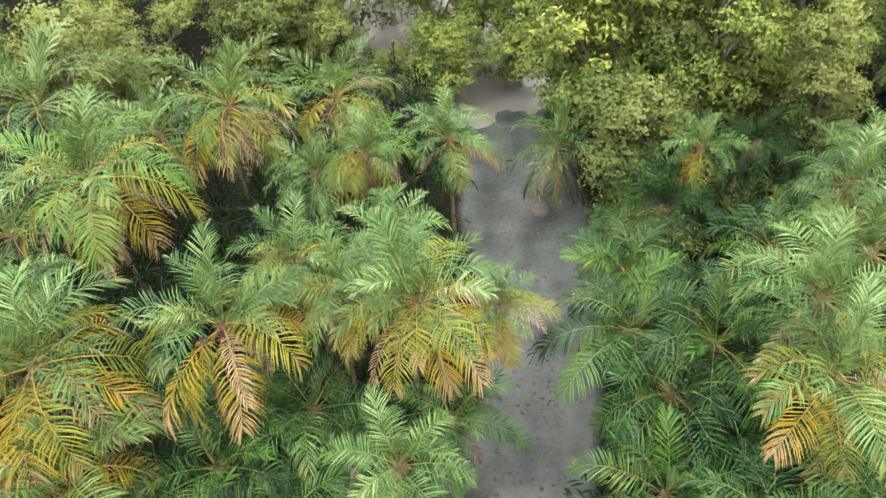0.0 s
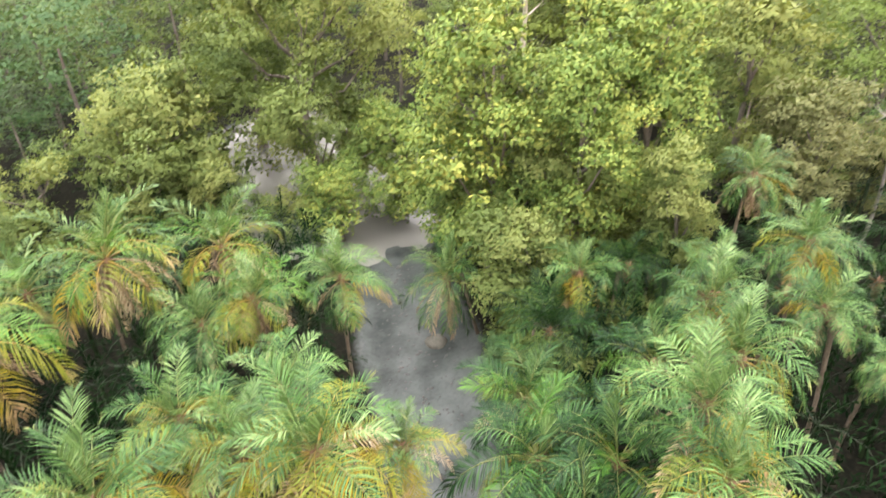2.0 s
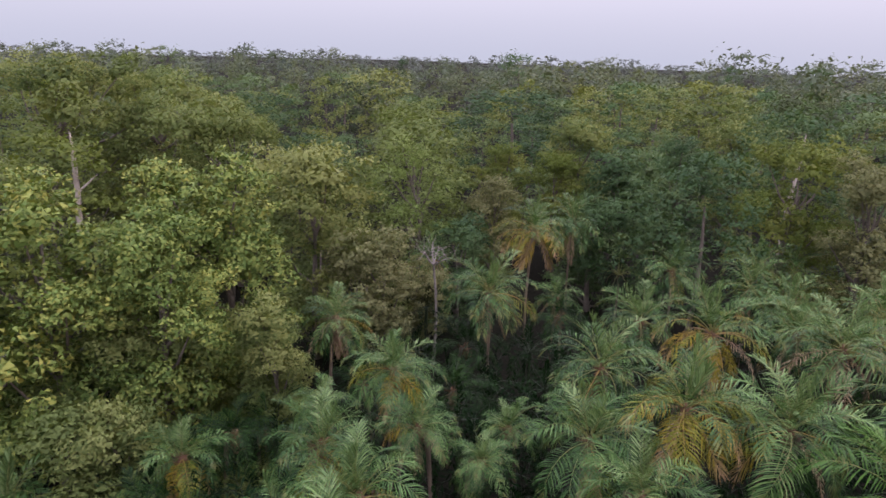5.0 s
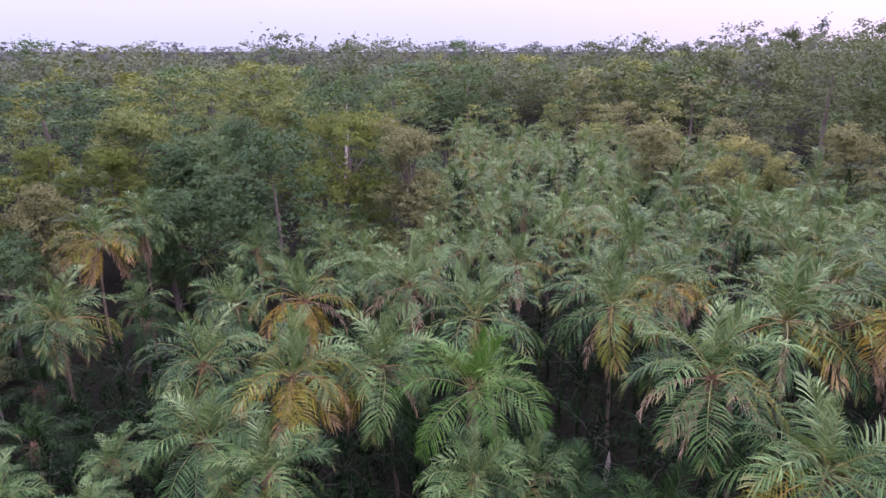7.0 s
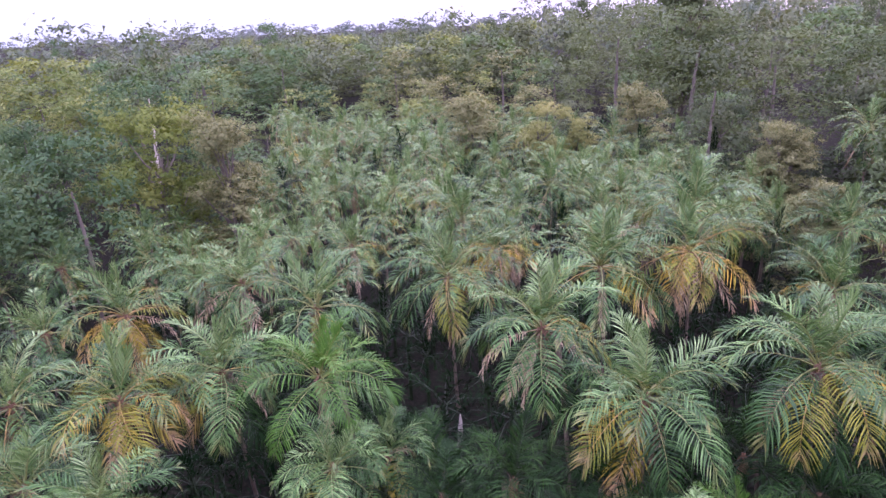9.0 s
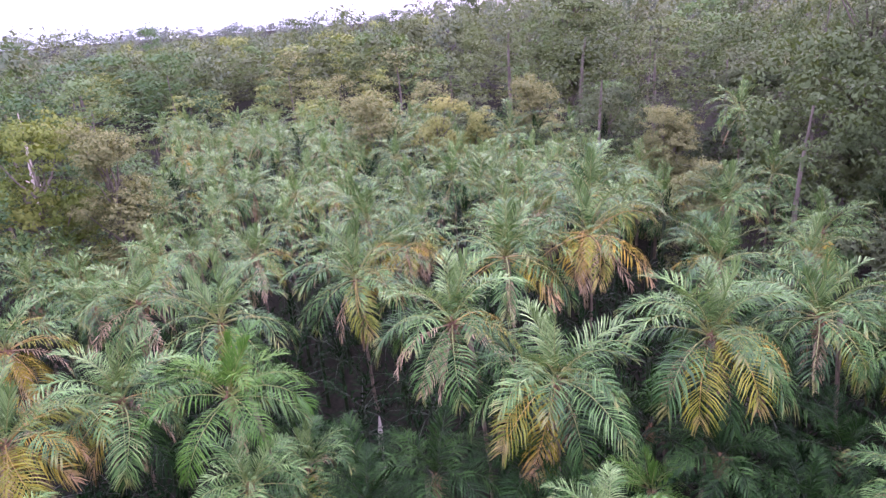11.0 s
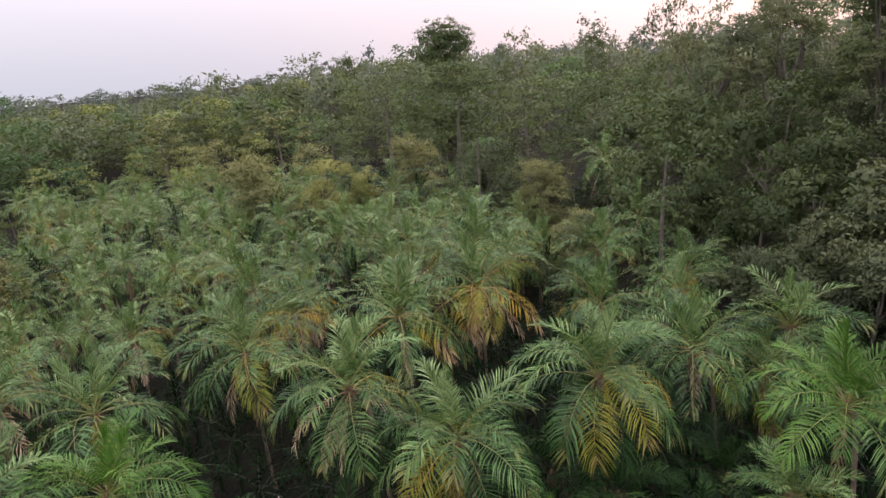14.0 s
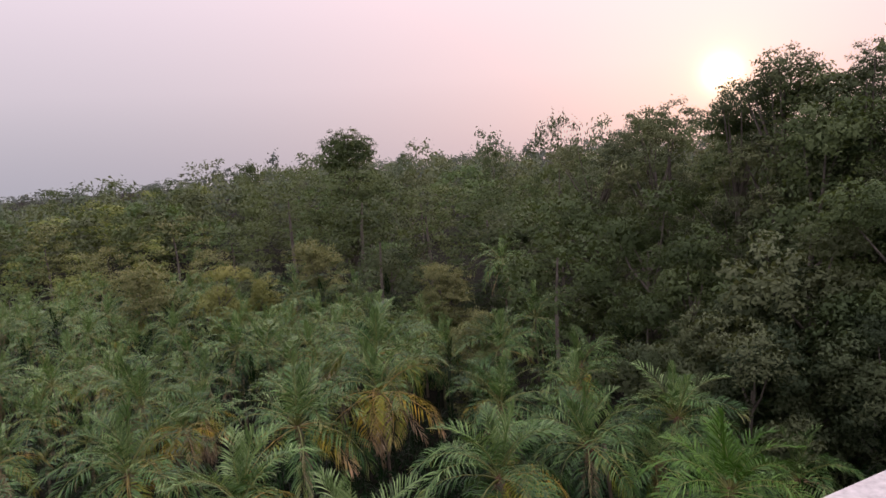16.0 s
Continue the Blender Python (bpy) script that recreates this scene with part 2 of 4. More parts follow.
def tube(points, radii, sides=6):
    """Verts and quads of a tapered tube along points."""
    pts = np.asarray(points, float)
    tan = np.gradient(pts, axis=0)
    tan /= np.linalg.norm(tan, axis=1)[:, None] + 1e-9
    ref = np.array([0.31, 0.95, 0.05]) if abs(tan[0][2]) > 0.5 else np.array([0, 0, 1.0])
    a = np.cross(tan, ref)
    a /= np.linalg.norm(a, axis=1)[:, None] + 1e-9
    b = np.cross(tan, a)
    ang = np.linspace(0, 2 * np.pi, sides, endpoint=False)
    ring = a[:, None] * np.cos(ang)[None, :, None] + b[:, None] * np.sin(ang)[None, :, None]
    v = (pts[:, None] + ring * np.asarray(radii)[:, None, None]).reshape(-1, 3)
    i, j = np.meshgrid(np.arange(len(pts) - 1), np.arange(sides), indexing="ij")
    k = (j + 1) % sides
    f = np.stack([i * sides + j, i * sides + k, (i + 1) * sides + k, (i + 1) * sides + j], -1).reshape(-1, 4)
    return v, f


def gather(pieces):
    """Join (verts, quads) pairs into one pair."""
    vs, fs, at = [], [], 0
    for v, f in pieces:
        vs.append(v)
        fs.append(np.asarray(f) + at)
        at += len(v)
    return np.concatenate(vs), np.concatenate(fs)


def part(name, me, parent, m=None, label=""):
    ob = new(name, me)
    ob.parent = parent
    if m is not None:
        ob.matrix_basis = m
    return tagged(ob, label) if label else ob


# ---- ground, creek, water ----
def creek(y):
    """Middle and half width of the muddy creek at y."""
    mid = np.interp(y, [-3, 3.5, 5.0, 6.2, 8.5, 12.0, 15.0, 18.0, 20.0, 22.0, 25.0, 30.0, 36.0, 40.0], [-4.5, -1.6, -0.4, 0.7, 1.8, 2.3, 2.5, 2.6, 2.7, 1.6, 1.8, 1.9, 0.0, -1.0])
    half = np.interp(y, [-3, 3.5, 5.0, 6.2, 8.5, 12.0, 15.0, 18.0, 20.0, 22.0, 25.0, 30.0, 36.0, 40.0], [1.2, 1.9, 1.6, 1.3, 0.95, 1.05, 1.5, 1.2, 0.7, 3.0, 4.4, 5.4, 6.0, 0.5])
    return mid, half


def bank(x, y):
    """0 in the creek's bed, 1 on the forest floor."""
    mid, half = creek(y)
    d = (np.abs(x - mid) - half) / 0.8
    inside = np.clip(d, 0, 1)
    return np.where(y < -3, 1.0, np.where(y > 40, 1.0, inside))


gx = np.concatenate([[-3000, -1200, -400, -120, -50], np.arange(-24, 42, 0.45), [48, 60, 90, 160, 400, 1200, 3000]])
gy = np.concatenate([[-3000, -1200, -400, -120, -60], np.arange(-40, 42, 0.45), [50, 70, 120, 400, 1200, 3000]])
X, Y = np.meshgrid(gx, gy, indexing="ij")
B = bank(X, Y)
rough = np.sin(X * 1.7 + np.sin(Y * 1.1) * 2) * np.cos(Y * 1.9 + np.sin(X * 0.7)) * 0.06
near = (np.abs(X) < 45) & (np.abs(Y) < 45)
deep = np.clip((Y - 20.6 + 0.7 * np.sin(X * 1.3 + 0.5) + 0.35 * np.sin(X * 3.1 + Y)) / 1.4, 0, 1)
Zg = np.where(near, B * 0.32 + rough * (0.25 + B), 0.3) - 0.32 - (1 - B) * deep * 0.3
# far ground is sunk to fit the camera's view: it stays hidden behind the trees
Zg = np.where(near, Zg, np.interp(np.maximum(np.abs(X), np.abs(Y)), [400, 1200, 3000], [0.0, -4.0, -22.0]))
gi = np.arange(X.size).reshape(X.shape)
gf = np.stack([gi[:-1, :-1], gi[1:, :-1], gi[1:, 1:], gi[:-1, 1:]], -1).reshape(-1, 4)


def ground_material():
    m, n, l = material("forest_floor_and_mud")
    at = n.new("ShaderNodeAttribute")
    at.attribute_name = "bank"
    big, small = noise_node(n, l, 0.9, 5), noise_node(n, l, 9.0, 6)
    # litter near black: shade under the palms put into its colour
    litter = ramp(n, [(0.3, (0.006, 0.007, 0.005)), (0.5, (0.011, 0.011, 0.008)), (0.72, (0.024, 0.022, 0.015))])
    l.new(small.outputs["Fac"], litter.inputs[0])
    mud = ramp(n, [(0.3, (0.034, 0.041, 0.038)), (0.5, (0.070, 0.080, 0.075)), (0.72, (0.112, 0.123, 0.117))])
    l.new(big.outputs["Fac"], mud.inputs[0])
    edge = n.new("ShaderNodeMath")
    edge.operation = "MULTIPLY_ADD"
    edge.inputs[1].default_value = 0.5
    l.new(small.outputs["Fac"], edge.inputs[0])
    l.new(at.outputs["Fac"], edge.inputs[2])
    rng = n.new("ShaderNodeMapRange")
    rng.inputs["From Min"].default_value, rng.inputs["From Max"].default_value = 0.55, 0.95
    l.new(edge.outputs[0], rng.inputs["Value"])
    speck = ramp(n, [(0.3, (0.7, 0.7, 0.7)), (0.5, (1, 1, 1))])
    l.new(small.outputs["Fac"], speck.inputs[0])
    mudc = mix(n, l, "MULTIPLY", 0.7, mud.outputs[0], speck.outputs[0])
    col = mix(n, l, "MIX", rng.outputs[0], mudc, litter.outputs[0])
    p, o = n.new("ShaderNodeBsdfPrincipled"), n.new("ShaderNodeOutputMaterial")
    l.new(col, p.inputs["Base Color"])
    shine = n.new("ShaderNodeMapRange")
    shine.inputs["To Min"].default_value, shine.inputs["To Max"].default_value = 0.12, 0.04
    l.new(rng.outputs[0], shine.inputs["Value"])
    l.new(shine.outputs[0], p.inputs["Specular IOR Level"])
    wet = n.new("ShaderNodeMapRange")
    wet.inputs["To Min"].default_value, wet.inputs["To Max"].default_value = 0.24, 0.95
    l.new(rng.outputs[0], wet.inputs["Value"])
    l.new(wet.outputs[0], p.inputs["Roughness"])
    b = n.new("ShaderNodeBump")
    b.inputs["Strength"].default_value, b.inputs["Distance"].default_value = 0.5, 0.04
    l.new(small.outputs["Fac"], b.inputs["Height"])
    l.new(b.outputs[0], p.inputs["Normal"])
    l.new(p.outputs[0], o.inputs["Surface"])
    return m


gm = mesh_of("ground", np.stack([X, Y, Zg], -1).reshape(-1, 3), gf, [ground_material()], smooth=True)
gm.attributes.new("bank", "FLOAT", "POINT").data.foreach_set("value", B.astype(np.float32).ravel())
tagged(new("ground", gm), "flat swamp floor, leaf litter darkened for the shade under palms, bare grey mud creek", "ground", kind="structure")

wm, n, l = material("still_creek_water")
p, o = n.new("ShaderNodeBsdfPrincipled"), n.new("ShaderNodeOutputMaterial")
p.inputs["Base Color"].default_value = (0.19, 0.19, 0.168, 1)
p.inputs["Roughness"].default_value = 0.06
p.inputs["IOR"].default_value = 1.33
rip = noise_node(n, l, 3.0, 3)
b = n.new("ShaderNodeBump")
b.inputs["Strength"].default_value, b.inputs["Distance"].default_value = 0.15, 0.01
l.new(rip.outputs["Fac"], b.inputs["Height"])
l.new(b.outputs[0], p.inputs["Normal"])
l.new(p.outputs[0], o.inputs["Surface"])
ys = np.linspace(19.2, 40.0, 30)
mid, half = creek(ys)
wv = np.concatenate([np.stack([mid - half - 0.5, ys, np.full(30, -0.35)], 1), np.stack([mid + half + 0.5, ys, np.full(30, -0.35)], 1)])
wi = np.arange(29)
tagged(new("water", mesh_of("water", wv, np.stack([wi, wi + 30, wi + 31, wi + 1], 1), [wm])), "still pale creek water reflecting the sky", "water", kind="structure")


# ---- palms ----
def frond_arrays(rng, length, rise, droop, pairs, leaf, width, fold=0.35, limp=0.15, sweep=50, curved=False, segs=7):
    """One feather leaf along +x from the origin: a stalk, bare near its foot, and leaflets in uneven planes. rise: degrees above level at its base; droop: degrees it bends down; sweep: angle of the leaflets to the stalk; curved: leaflets that bend and taper, in two faces each."""
    s = np.linspace(0, 1, 41)
    ang = np.radians(rise - droop * s ** 1.4)
    step = length / 40
    px = np.concatenate([[0], np.cumsum(np.cos(ang[:-1]) * step)])
    pz = np.concatenate([[0], np.cumsum(np.sin(ang[:-1]) * step)])
    sway = 0.06 * length * rng.normal() * s ** 2
    curve = np.stack([px, sway, pz], 1)
    idx = np.linspace(0, 40, segs).astype(int)
    sv, sf = tube(curve[idx], np.interp(s[idx], [0, 0.2, 1], [0.026, 0.014, 0.003]) * (1 + 0.15 * (length - 1.8)), 3)
    lv, luv = [], []
    at = np.linspace(0.2, 0.985, pairs)
    for side in (-1, 1):
        a = np.clip(at + rng.normal(0, 0.008, pairs), 0.15, 1.0)
        base = np.stack([np.interp(a, s, curve[:, k]) for k in range(3)], 1)
        an = np.interp(a, s, ang)
        tan = np.stack([np.cos(an), np.zeros(pairs), np.sin(an)], 1)
        up = np.stack([-np.sin(an), np.zeros(pairs), np.cos(an)], 1)
        lat = np.array([0, side, 0.0])[None]
        turned = np.radians(sweep * np.interp(a, [0.2, 0.6, 1.0], [1.2, 1.0, 0.45]) + rng.normal(0, 4, pairs))
        d = lat * np.sin(turned)[:, None] + tan * np.cos(turned)[:, None] + up * (fold + 0.10 * np.sin(a * 37 + side) + rng.normal(0, 0.06, pairs))[:, None]
        d /= np.linalg.norm(d, axis=1)[:, None]
        ln = leaf * np.interp(a, [0.15, 0.35, 0.65, 0.9, 1.0], [0.55, 1.0, 1.0, 0.7, 0.45]) * rng.uniform(0.88, 1.08, pairs)
        w = np.cross(d, up * 0.7 + lat * 0.3 * rng.normal(0, 1, pairs)[:, None])
        w /= np.linalg.norm(w, axis=1)[:, None] + 1e-9
        drop = np.array([0, 0, -1.0])[None] * (limp * ln * rng.uniform(0.7, 1.3, pairs))[:, None]
        m = base + d * (ln * 0.52)[:, None] + drop * 0.2
        tip = base + d * (ln * (1 - 0.25 * limp))[:, None] + drop
        if curved:
            lv.append(np.stack([base - w * width * 0.22, base + w * width * 0.22, m + w * width / 2, m - w * width / 2, tip - w * width * 0.07, tip + w * width * 0.07], 1))
            luv.append(np.stack([np.stack([a, np.full(pairs, q)], 1) for q in (0.0, 0.0, 0.5, 0.5, 1.0, 1.0)], 1))
        else:
            lv.append(np.stack([base, m + w * width / 2, tip, m - w * width / 2], 1))
            luv.append(np.stack([np.stack([a, np.full(pairs, q)], 1) for q in (0.0, 0.5, 1.0, 0.5)], 1))
    lv, luv = np.concatenate(lv).reshape(-1, 3), np.concatenate(luv).reshape(-1, 2)
    if curved:
        k = np.arange(len(lv) // 6)[:, None] * 6
        lf = np.concatenate([k + [0, 1, 2, 3], k + [3, 2, 5, 4]])
    else:
        lf = np.arange(len(lv)).reshape(-1, 4)
    suv = np.zeros((len(sv), 2))
    return np.concatenate([sv, lv]), np.concatenate([sf, lf + len(sv)]), np.concatenate([suv, luv]), np.concatenate([np.ones(len(sf), int), np.zeros(len(lf), int)])


# rise, droop, length, fold and limpness of the leaves, and the sweep of their leaflets, from the crown's heart outward
POSTURE = {
    "spear": (82, 20, 0.80, 0.55, 0.10, 22), "young": (68, 78, 1.0, 0.42, 0.22, 46), "arching": (46, 112, 1.08, 0.26, 0.32, 60),
    "spreading": (20, 104, 1.10, 0.18, 0.42, 64), "drooping": (-4, 80, 1.0, 0.12, 0.46, 62), "hanging": (-40, 44, 0.95, 0.10, 0.4, 48), "skirt": (-70, 16, 0.92, 0.05, 0.3, 26),
}
FROND_MESH = {}
STALK_OF = {"ripe": RIPE_STALK, "old": RIPE_STALK, "dead": DEAD_STALK, "dim": DIM_STALK, "thicket": DIM_STALK}


def frond_mesh(posture, tone, variant, close):
    key = (posture, tone, variant, close)
    if key not in FROND_MESH:
        rng = np.random.default_rng(sum(map(ord, posture + tone)) * 7 + variant)
        rise, droop, ln, fold, limp, sweep = POSTURE[posture]
        pairs, leaf, width = (34, 0.53, 0.023) if close else (29, 0.53, 0.026)
        if tone == "dead":
            pairs, leaf, width = pairs * 2 // 3, 0.32, width * 1.1
        v, f, uv, mi = frond_arrays(rng, 1.8 * ln, rise + rng.normal(0, 5), droop + rng.normal(0, 9), pairs, leaf, width, fold, limp, sweep, close)
        FROND_MESH[key] = mesh_of("frond_" + posture, v, f, [FROND[tone], STALK_OF.get(tone, STALK)], mi, uv)
    return FROND_MESH[key]


def trunk_points(rng, h, lean):
    s = np.linspace(0, 1, 7)
    a = rng.uniform(0, 6.28)
    off = lean * (s ** 1.6 - s)
    return np.stack([np.cos(a) * off, np.sin(a) * off, s * h - 0.15 * (1 - s)], 1)


UP_RADII = np.array([0.075, 0.056, 0.05, 0.048, 0.05, 0.056, 0.066])


def heart_mesh():
    """The shaggy head of old leaf bases under the crown."""
    rng = np.random.default_rng(5)
    pieces = [tube(np.array([[0, 0, -0.55], [0, 0, -0.4], [0, 0, -0.15], [0, 0, 0.05], [0, 0, 0.16]]), np.array([0.06, 0.10, 0.125, 0.10, 0.03]), 9)]
    for i in range(16):
        a, z = rng.uniform(0, 6.28), rng.uniform(-0.5, 0.02)
        d = np.array([math.cos(a), math.sin(a), rng.uniform(-0.2, 0.9)])
        p0 = np.array([math.cos(a) * 0.08, math.sin(a) * 0.08, z])
        pieces.append(tube(np.array([p0, p0 + d * 0.09, p0 + d * rng.uniform(0.14, 0.24) + np.array([0, 0, -0.02])]), np.array([0.022, 0.015, 0.006]), 4))
    v, f = gather(pieces)
    return mesh_of("crown_heart", v, f, [FIBRE])


HEART = heart_mesh()
TRUNKS = {}
# how many leaves of each posture, and their tone
STYLE = {
    # hanging leaves in dim: shade under the crown put into their colour
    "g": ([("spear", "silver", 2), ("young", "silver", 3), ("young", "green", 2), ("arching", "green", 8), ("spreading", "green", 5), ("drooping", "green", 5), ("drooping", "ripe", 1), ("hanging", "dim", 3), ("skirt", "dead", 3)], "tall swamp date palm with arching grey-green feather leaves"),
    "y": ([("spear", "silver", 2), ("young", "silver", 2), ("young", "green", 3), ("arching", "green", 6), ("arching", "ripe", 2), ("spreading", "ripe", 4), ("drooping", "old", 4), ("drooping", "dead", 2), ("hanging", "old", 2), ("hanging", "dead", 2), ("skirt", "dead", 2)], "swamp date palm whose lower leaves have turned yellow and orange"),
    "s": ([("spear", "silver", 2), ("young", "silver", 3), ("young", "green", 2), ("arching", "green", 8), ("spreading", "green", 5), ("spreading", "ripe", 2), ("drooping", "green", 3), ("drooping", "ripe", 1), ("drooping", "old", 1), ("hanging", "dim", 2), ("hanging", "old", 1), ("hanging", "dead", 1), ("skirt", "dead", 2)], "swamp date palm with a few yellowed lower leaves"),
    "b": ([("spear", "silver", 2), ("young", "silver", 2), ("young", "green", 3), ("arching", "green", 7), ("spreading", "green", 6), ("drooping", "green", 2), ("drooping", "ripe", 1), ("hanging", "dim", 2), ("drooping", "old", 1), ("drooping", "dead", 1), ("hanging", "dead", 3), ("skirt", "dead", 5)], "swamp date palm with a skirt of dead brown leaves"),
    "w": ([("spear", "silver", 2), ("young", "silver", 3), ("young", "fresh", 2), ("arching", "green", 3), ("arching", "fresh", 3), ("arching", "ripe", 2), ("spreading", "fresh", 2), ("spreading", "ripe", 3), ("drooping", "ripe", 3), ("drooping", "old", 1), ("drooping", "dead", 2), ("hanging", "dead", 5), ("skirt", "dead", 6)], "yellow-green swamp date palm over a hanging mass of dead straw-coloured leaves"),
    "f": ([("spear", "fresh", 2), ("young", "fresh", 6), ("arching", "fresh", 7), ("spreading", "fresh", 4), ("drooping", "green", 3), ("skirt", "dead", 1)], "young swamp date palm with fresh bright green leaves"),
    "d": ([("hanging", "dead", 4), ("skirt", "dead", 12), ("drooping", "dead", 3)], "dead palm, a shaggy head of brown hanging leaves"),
    "u": ([("spear", "thicket", 1), ("young", "thicket", 4), ("arching", "thicket", 6), ("spreading", "thicket", 5), ("drooping", "thicket", 2)], "low undergrowth palm, shade put into its dark green leaves"),
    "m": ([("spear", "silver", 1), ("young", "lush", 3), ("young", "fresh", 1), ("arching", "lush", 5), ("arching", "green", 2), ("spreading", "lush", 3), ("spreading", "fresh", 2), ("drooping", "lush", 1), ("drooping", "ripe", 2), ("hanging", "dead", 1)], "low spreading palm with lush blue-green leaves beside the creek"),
    "l": ([("spear", "dim", 1), ("young", "dim", 4), ("arching", "dim", 7), ("spreading", "dim", 5), ("drooping", "dim", 3)], "low undergrowth palm, shade put into its dark green leaves"),
}


def palm(x, y, h, reach, style, seed):
    """A palm on the ground at (x, y): h: height of the crown's heart, reach: how far its leaves spread."""
    rng = np.random.default_rng(seed)
    leaves, label = STYLE[style]
    lean = rng.normal(0, 0.09 * h, 2)
    bx, by = x - lean[0], y - lean[1]
    mid, half = creek(by)
    if -3 < by < 40 and abs(bx - mid) < half + 0.3:
        bx = mid + math.copysign(half + 0.35, bx - mid)
    lean = (x - bx, y - by)
    z0 = float(-0.32 + 0.32 * bank(np.array(bx), np.array(by)))
    thing = new("palm")
    thing.matrix_basis = pose(bx, by, z0, 0, 0, 0)
    tagged(thing, label, "palm tree", "palms of the swamp")
    h = h - z0
    key = (round(h * 2) / 2, int(rng.integers(3)))
    if key not in TRUNKS:
        v, f = tube(trunk_points(np.random.default_rng(key[1] + 11), key[0], 0.12 * key[0]), UP_RADII, 7)
        TRUNKS[key] = mesh_of("trunk", v, f, [PALM_BARK], smooth=True)
    slant = Matrix(((1, 0, lean[0] / h, 0), (0, 1, lean[1] / h, 0), (0, 0, 1, 0), (0, 0, 0, 1)))
    part("trunk", TRUNKS[key], thing, slant @ Matrix.Diagonal((1, 1, h / key[0], 1)))
    k, close = reach / 1.72, x * x + y * y < 15.5 ** 2
    head = Matrix.Translation((lean[0], lean[1], h))
    part("crown_heart", HEART, thing, head @ Matrix.Diagonal((1, 1, 1 + 0.3 * (style == "b"), 1)), "brown fibrous leaf bases")
    turn = rng.uniform(0, 6.28)
    for posture, tone, count in leaves:
        for i in range(count):
            turn += 2.399 + rng.normal(0, 0.15)
            rise = rng.normal(0, 6)
            m = head @ Matrix.Rotation(turn, 4, "Z") @ Matrix.Rotation(radians(rise), 4, "Y") @ Matrix.Rotation(radians(rng.normal(0, 10)), 4, "X") @ Matrix.Scale(k * rng.uniform(0.88, 1.1), 4)
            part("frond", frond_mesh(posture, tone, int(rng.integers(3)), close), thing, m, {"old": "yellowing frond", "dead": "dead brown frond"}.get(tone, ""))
    return thing


# palms farther off: the same leaves with fewer, broader leaflets, one crown each
FAR_CROWN = {}


def far_crown(style, variant, pairs=19, width=0.038):
    key = (style, variant, pairs)
    if key not in FAR_CROWN:
        rng = np.random.default_rng(variant * 31 + ord(style))
        vs, fs, us, ms, at, turn = [], [], [], [], 0, 0.0
        for posture, tone, count in STYLE[style][0]:
            rise, droop, ln, fold, limp, sweep = POSTURE[posture]
            for i in range(max(1, round(count * (0.62 if pairs < 15 else 0.8)))):
                turn += 2.399
                v, f, uv, mi = frond_arrays(rng, 1.8 * ln, rise + rng.normal(0, 7), droop + rng.normal(0, 10), pairs, 0.42, width, fold, limp, sweep, False, 4)
                c, s = math.cos(turn), math.sin(turn)
                v = np.stack([v[:, 0] * c - v[:, 1] * s, v[:, 0] * s + v[:, 1] * c, v[:, 2]], 1)
                vs.append(v), us.append(uv), fs.append(f + at)
                ms.append(np.where(mi == 1, len(TONES) + (tone == "thicket"), TONES.index(tone)))
                at += len(v)
        FAR_CROWN[key] = mesh_of("crown", np.concatenate(vs), np.concatenate(fs), [FROND[t] for t in TONES] + [STALK, DIM_STALK], np.concatenate(ms), np.concatenate(us))
    return FAR_CROWN[key]


def many_palms(name, rows, label, pairs=19, width=0.038):
    """Palms of the same kinds too many to tell apart, as one mesh."""
    vs, fs, us, ms, at = [], [], [], [], 0
    for x, y, h, reach, style, seed in rows:
        rng = np.random.default_rng(seed)
        me = far_crown(style, int(rng.integers(4)), pairs, width)
        co, uv, vi = np.empty(len(me.vertices) * 3), np.empty(len(me.loops) * 2), np.empty(len(me.loops), dtype=np.int32)
        mi = np.empty(len(me.polygons), dtype=np.int32)
        me.vertices.foreach_get("co", co), me.uv_layers[0].data.foreach_get("uv", uv), me.loops.foreach_get("vertex_index", vi), me.polygons.foreach_get("material_index", mi)
        co, puv = co.reshape(-1, 3) * reach / 1.72, np.zeros((len(me.vertices), 2))
        puv[vi] = uv.reshape(-1, 2)
        t = rng.uniform(0, 6.28)
        c, s = math.cos(t), math.sin(t)
        vs.append(np.stack([co[:, 0] * c - co[:, 1] * s + x, co[:, 0] * s + co[:, 1] * c + y, co[:, 2] + h], 1))
        fs.append(vi.reshape(-1, 4) + at), us.append(puv), ms.append(mi)
        at += len(co)
        tv, tf = tube(np.array([[x, y, -0.2], [x, y, h * 0.5], [x, y, h]]), np.array([0.08, 0.06, 0.07]), 5)
        # undergrowth trunks take the shade-darkened stalk colour instead of bark
        vs.append(tv), fs.append(tf + at), us.append(np.zeros((len(tv), 2))), ms.append(np.full(len(tf), len(TONES) + (1 if style == "u" else 2)))
        at += len(tv)
    me = mesh_of(name, np.concatenate(vs), np.concatenate(fs), [FROND[t] for t in TONES] + [STALK, DIM_STALK, PALM_BARK], np.concatenate(ms), np.concatenate(us))
    return tagged(new(name, me), label, "palms", kind="stuff")


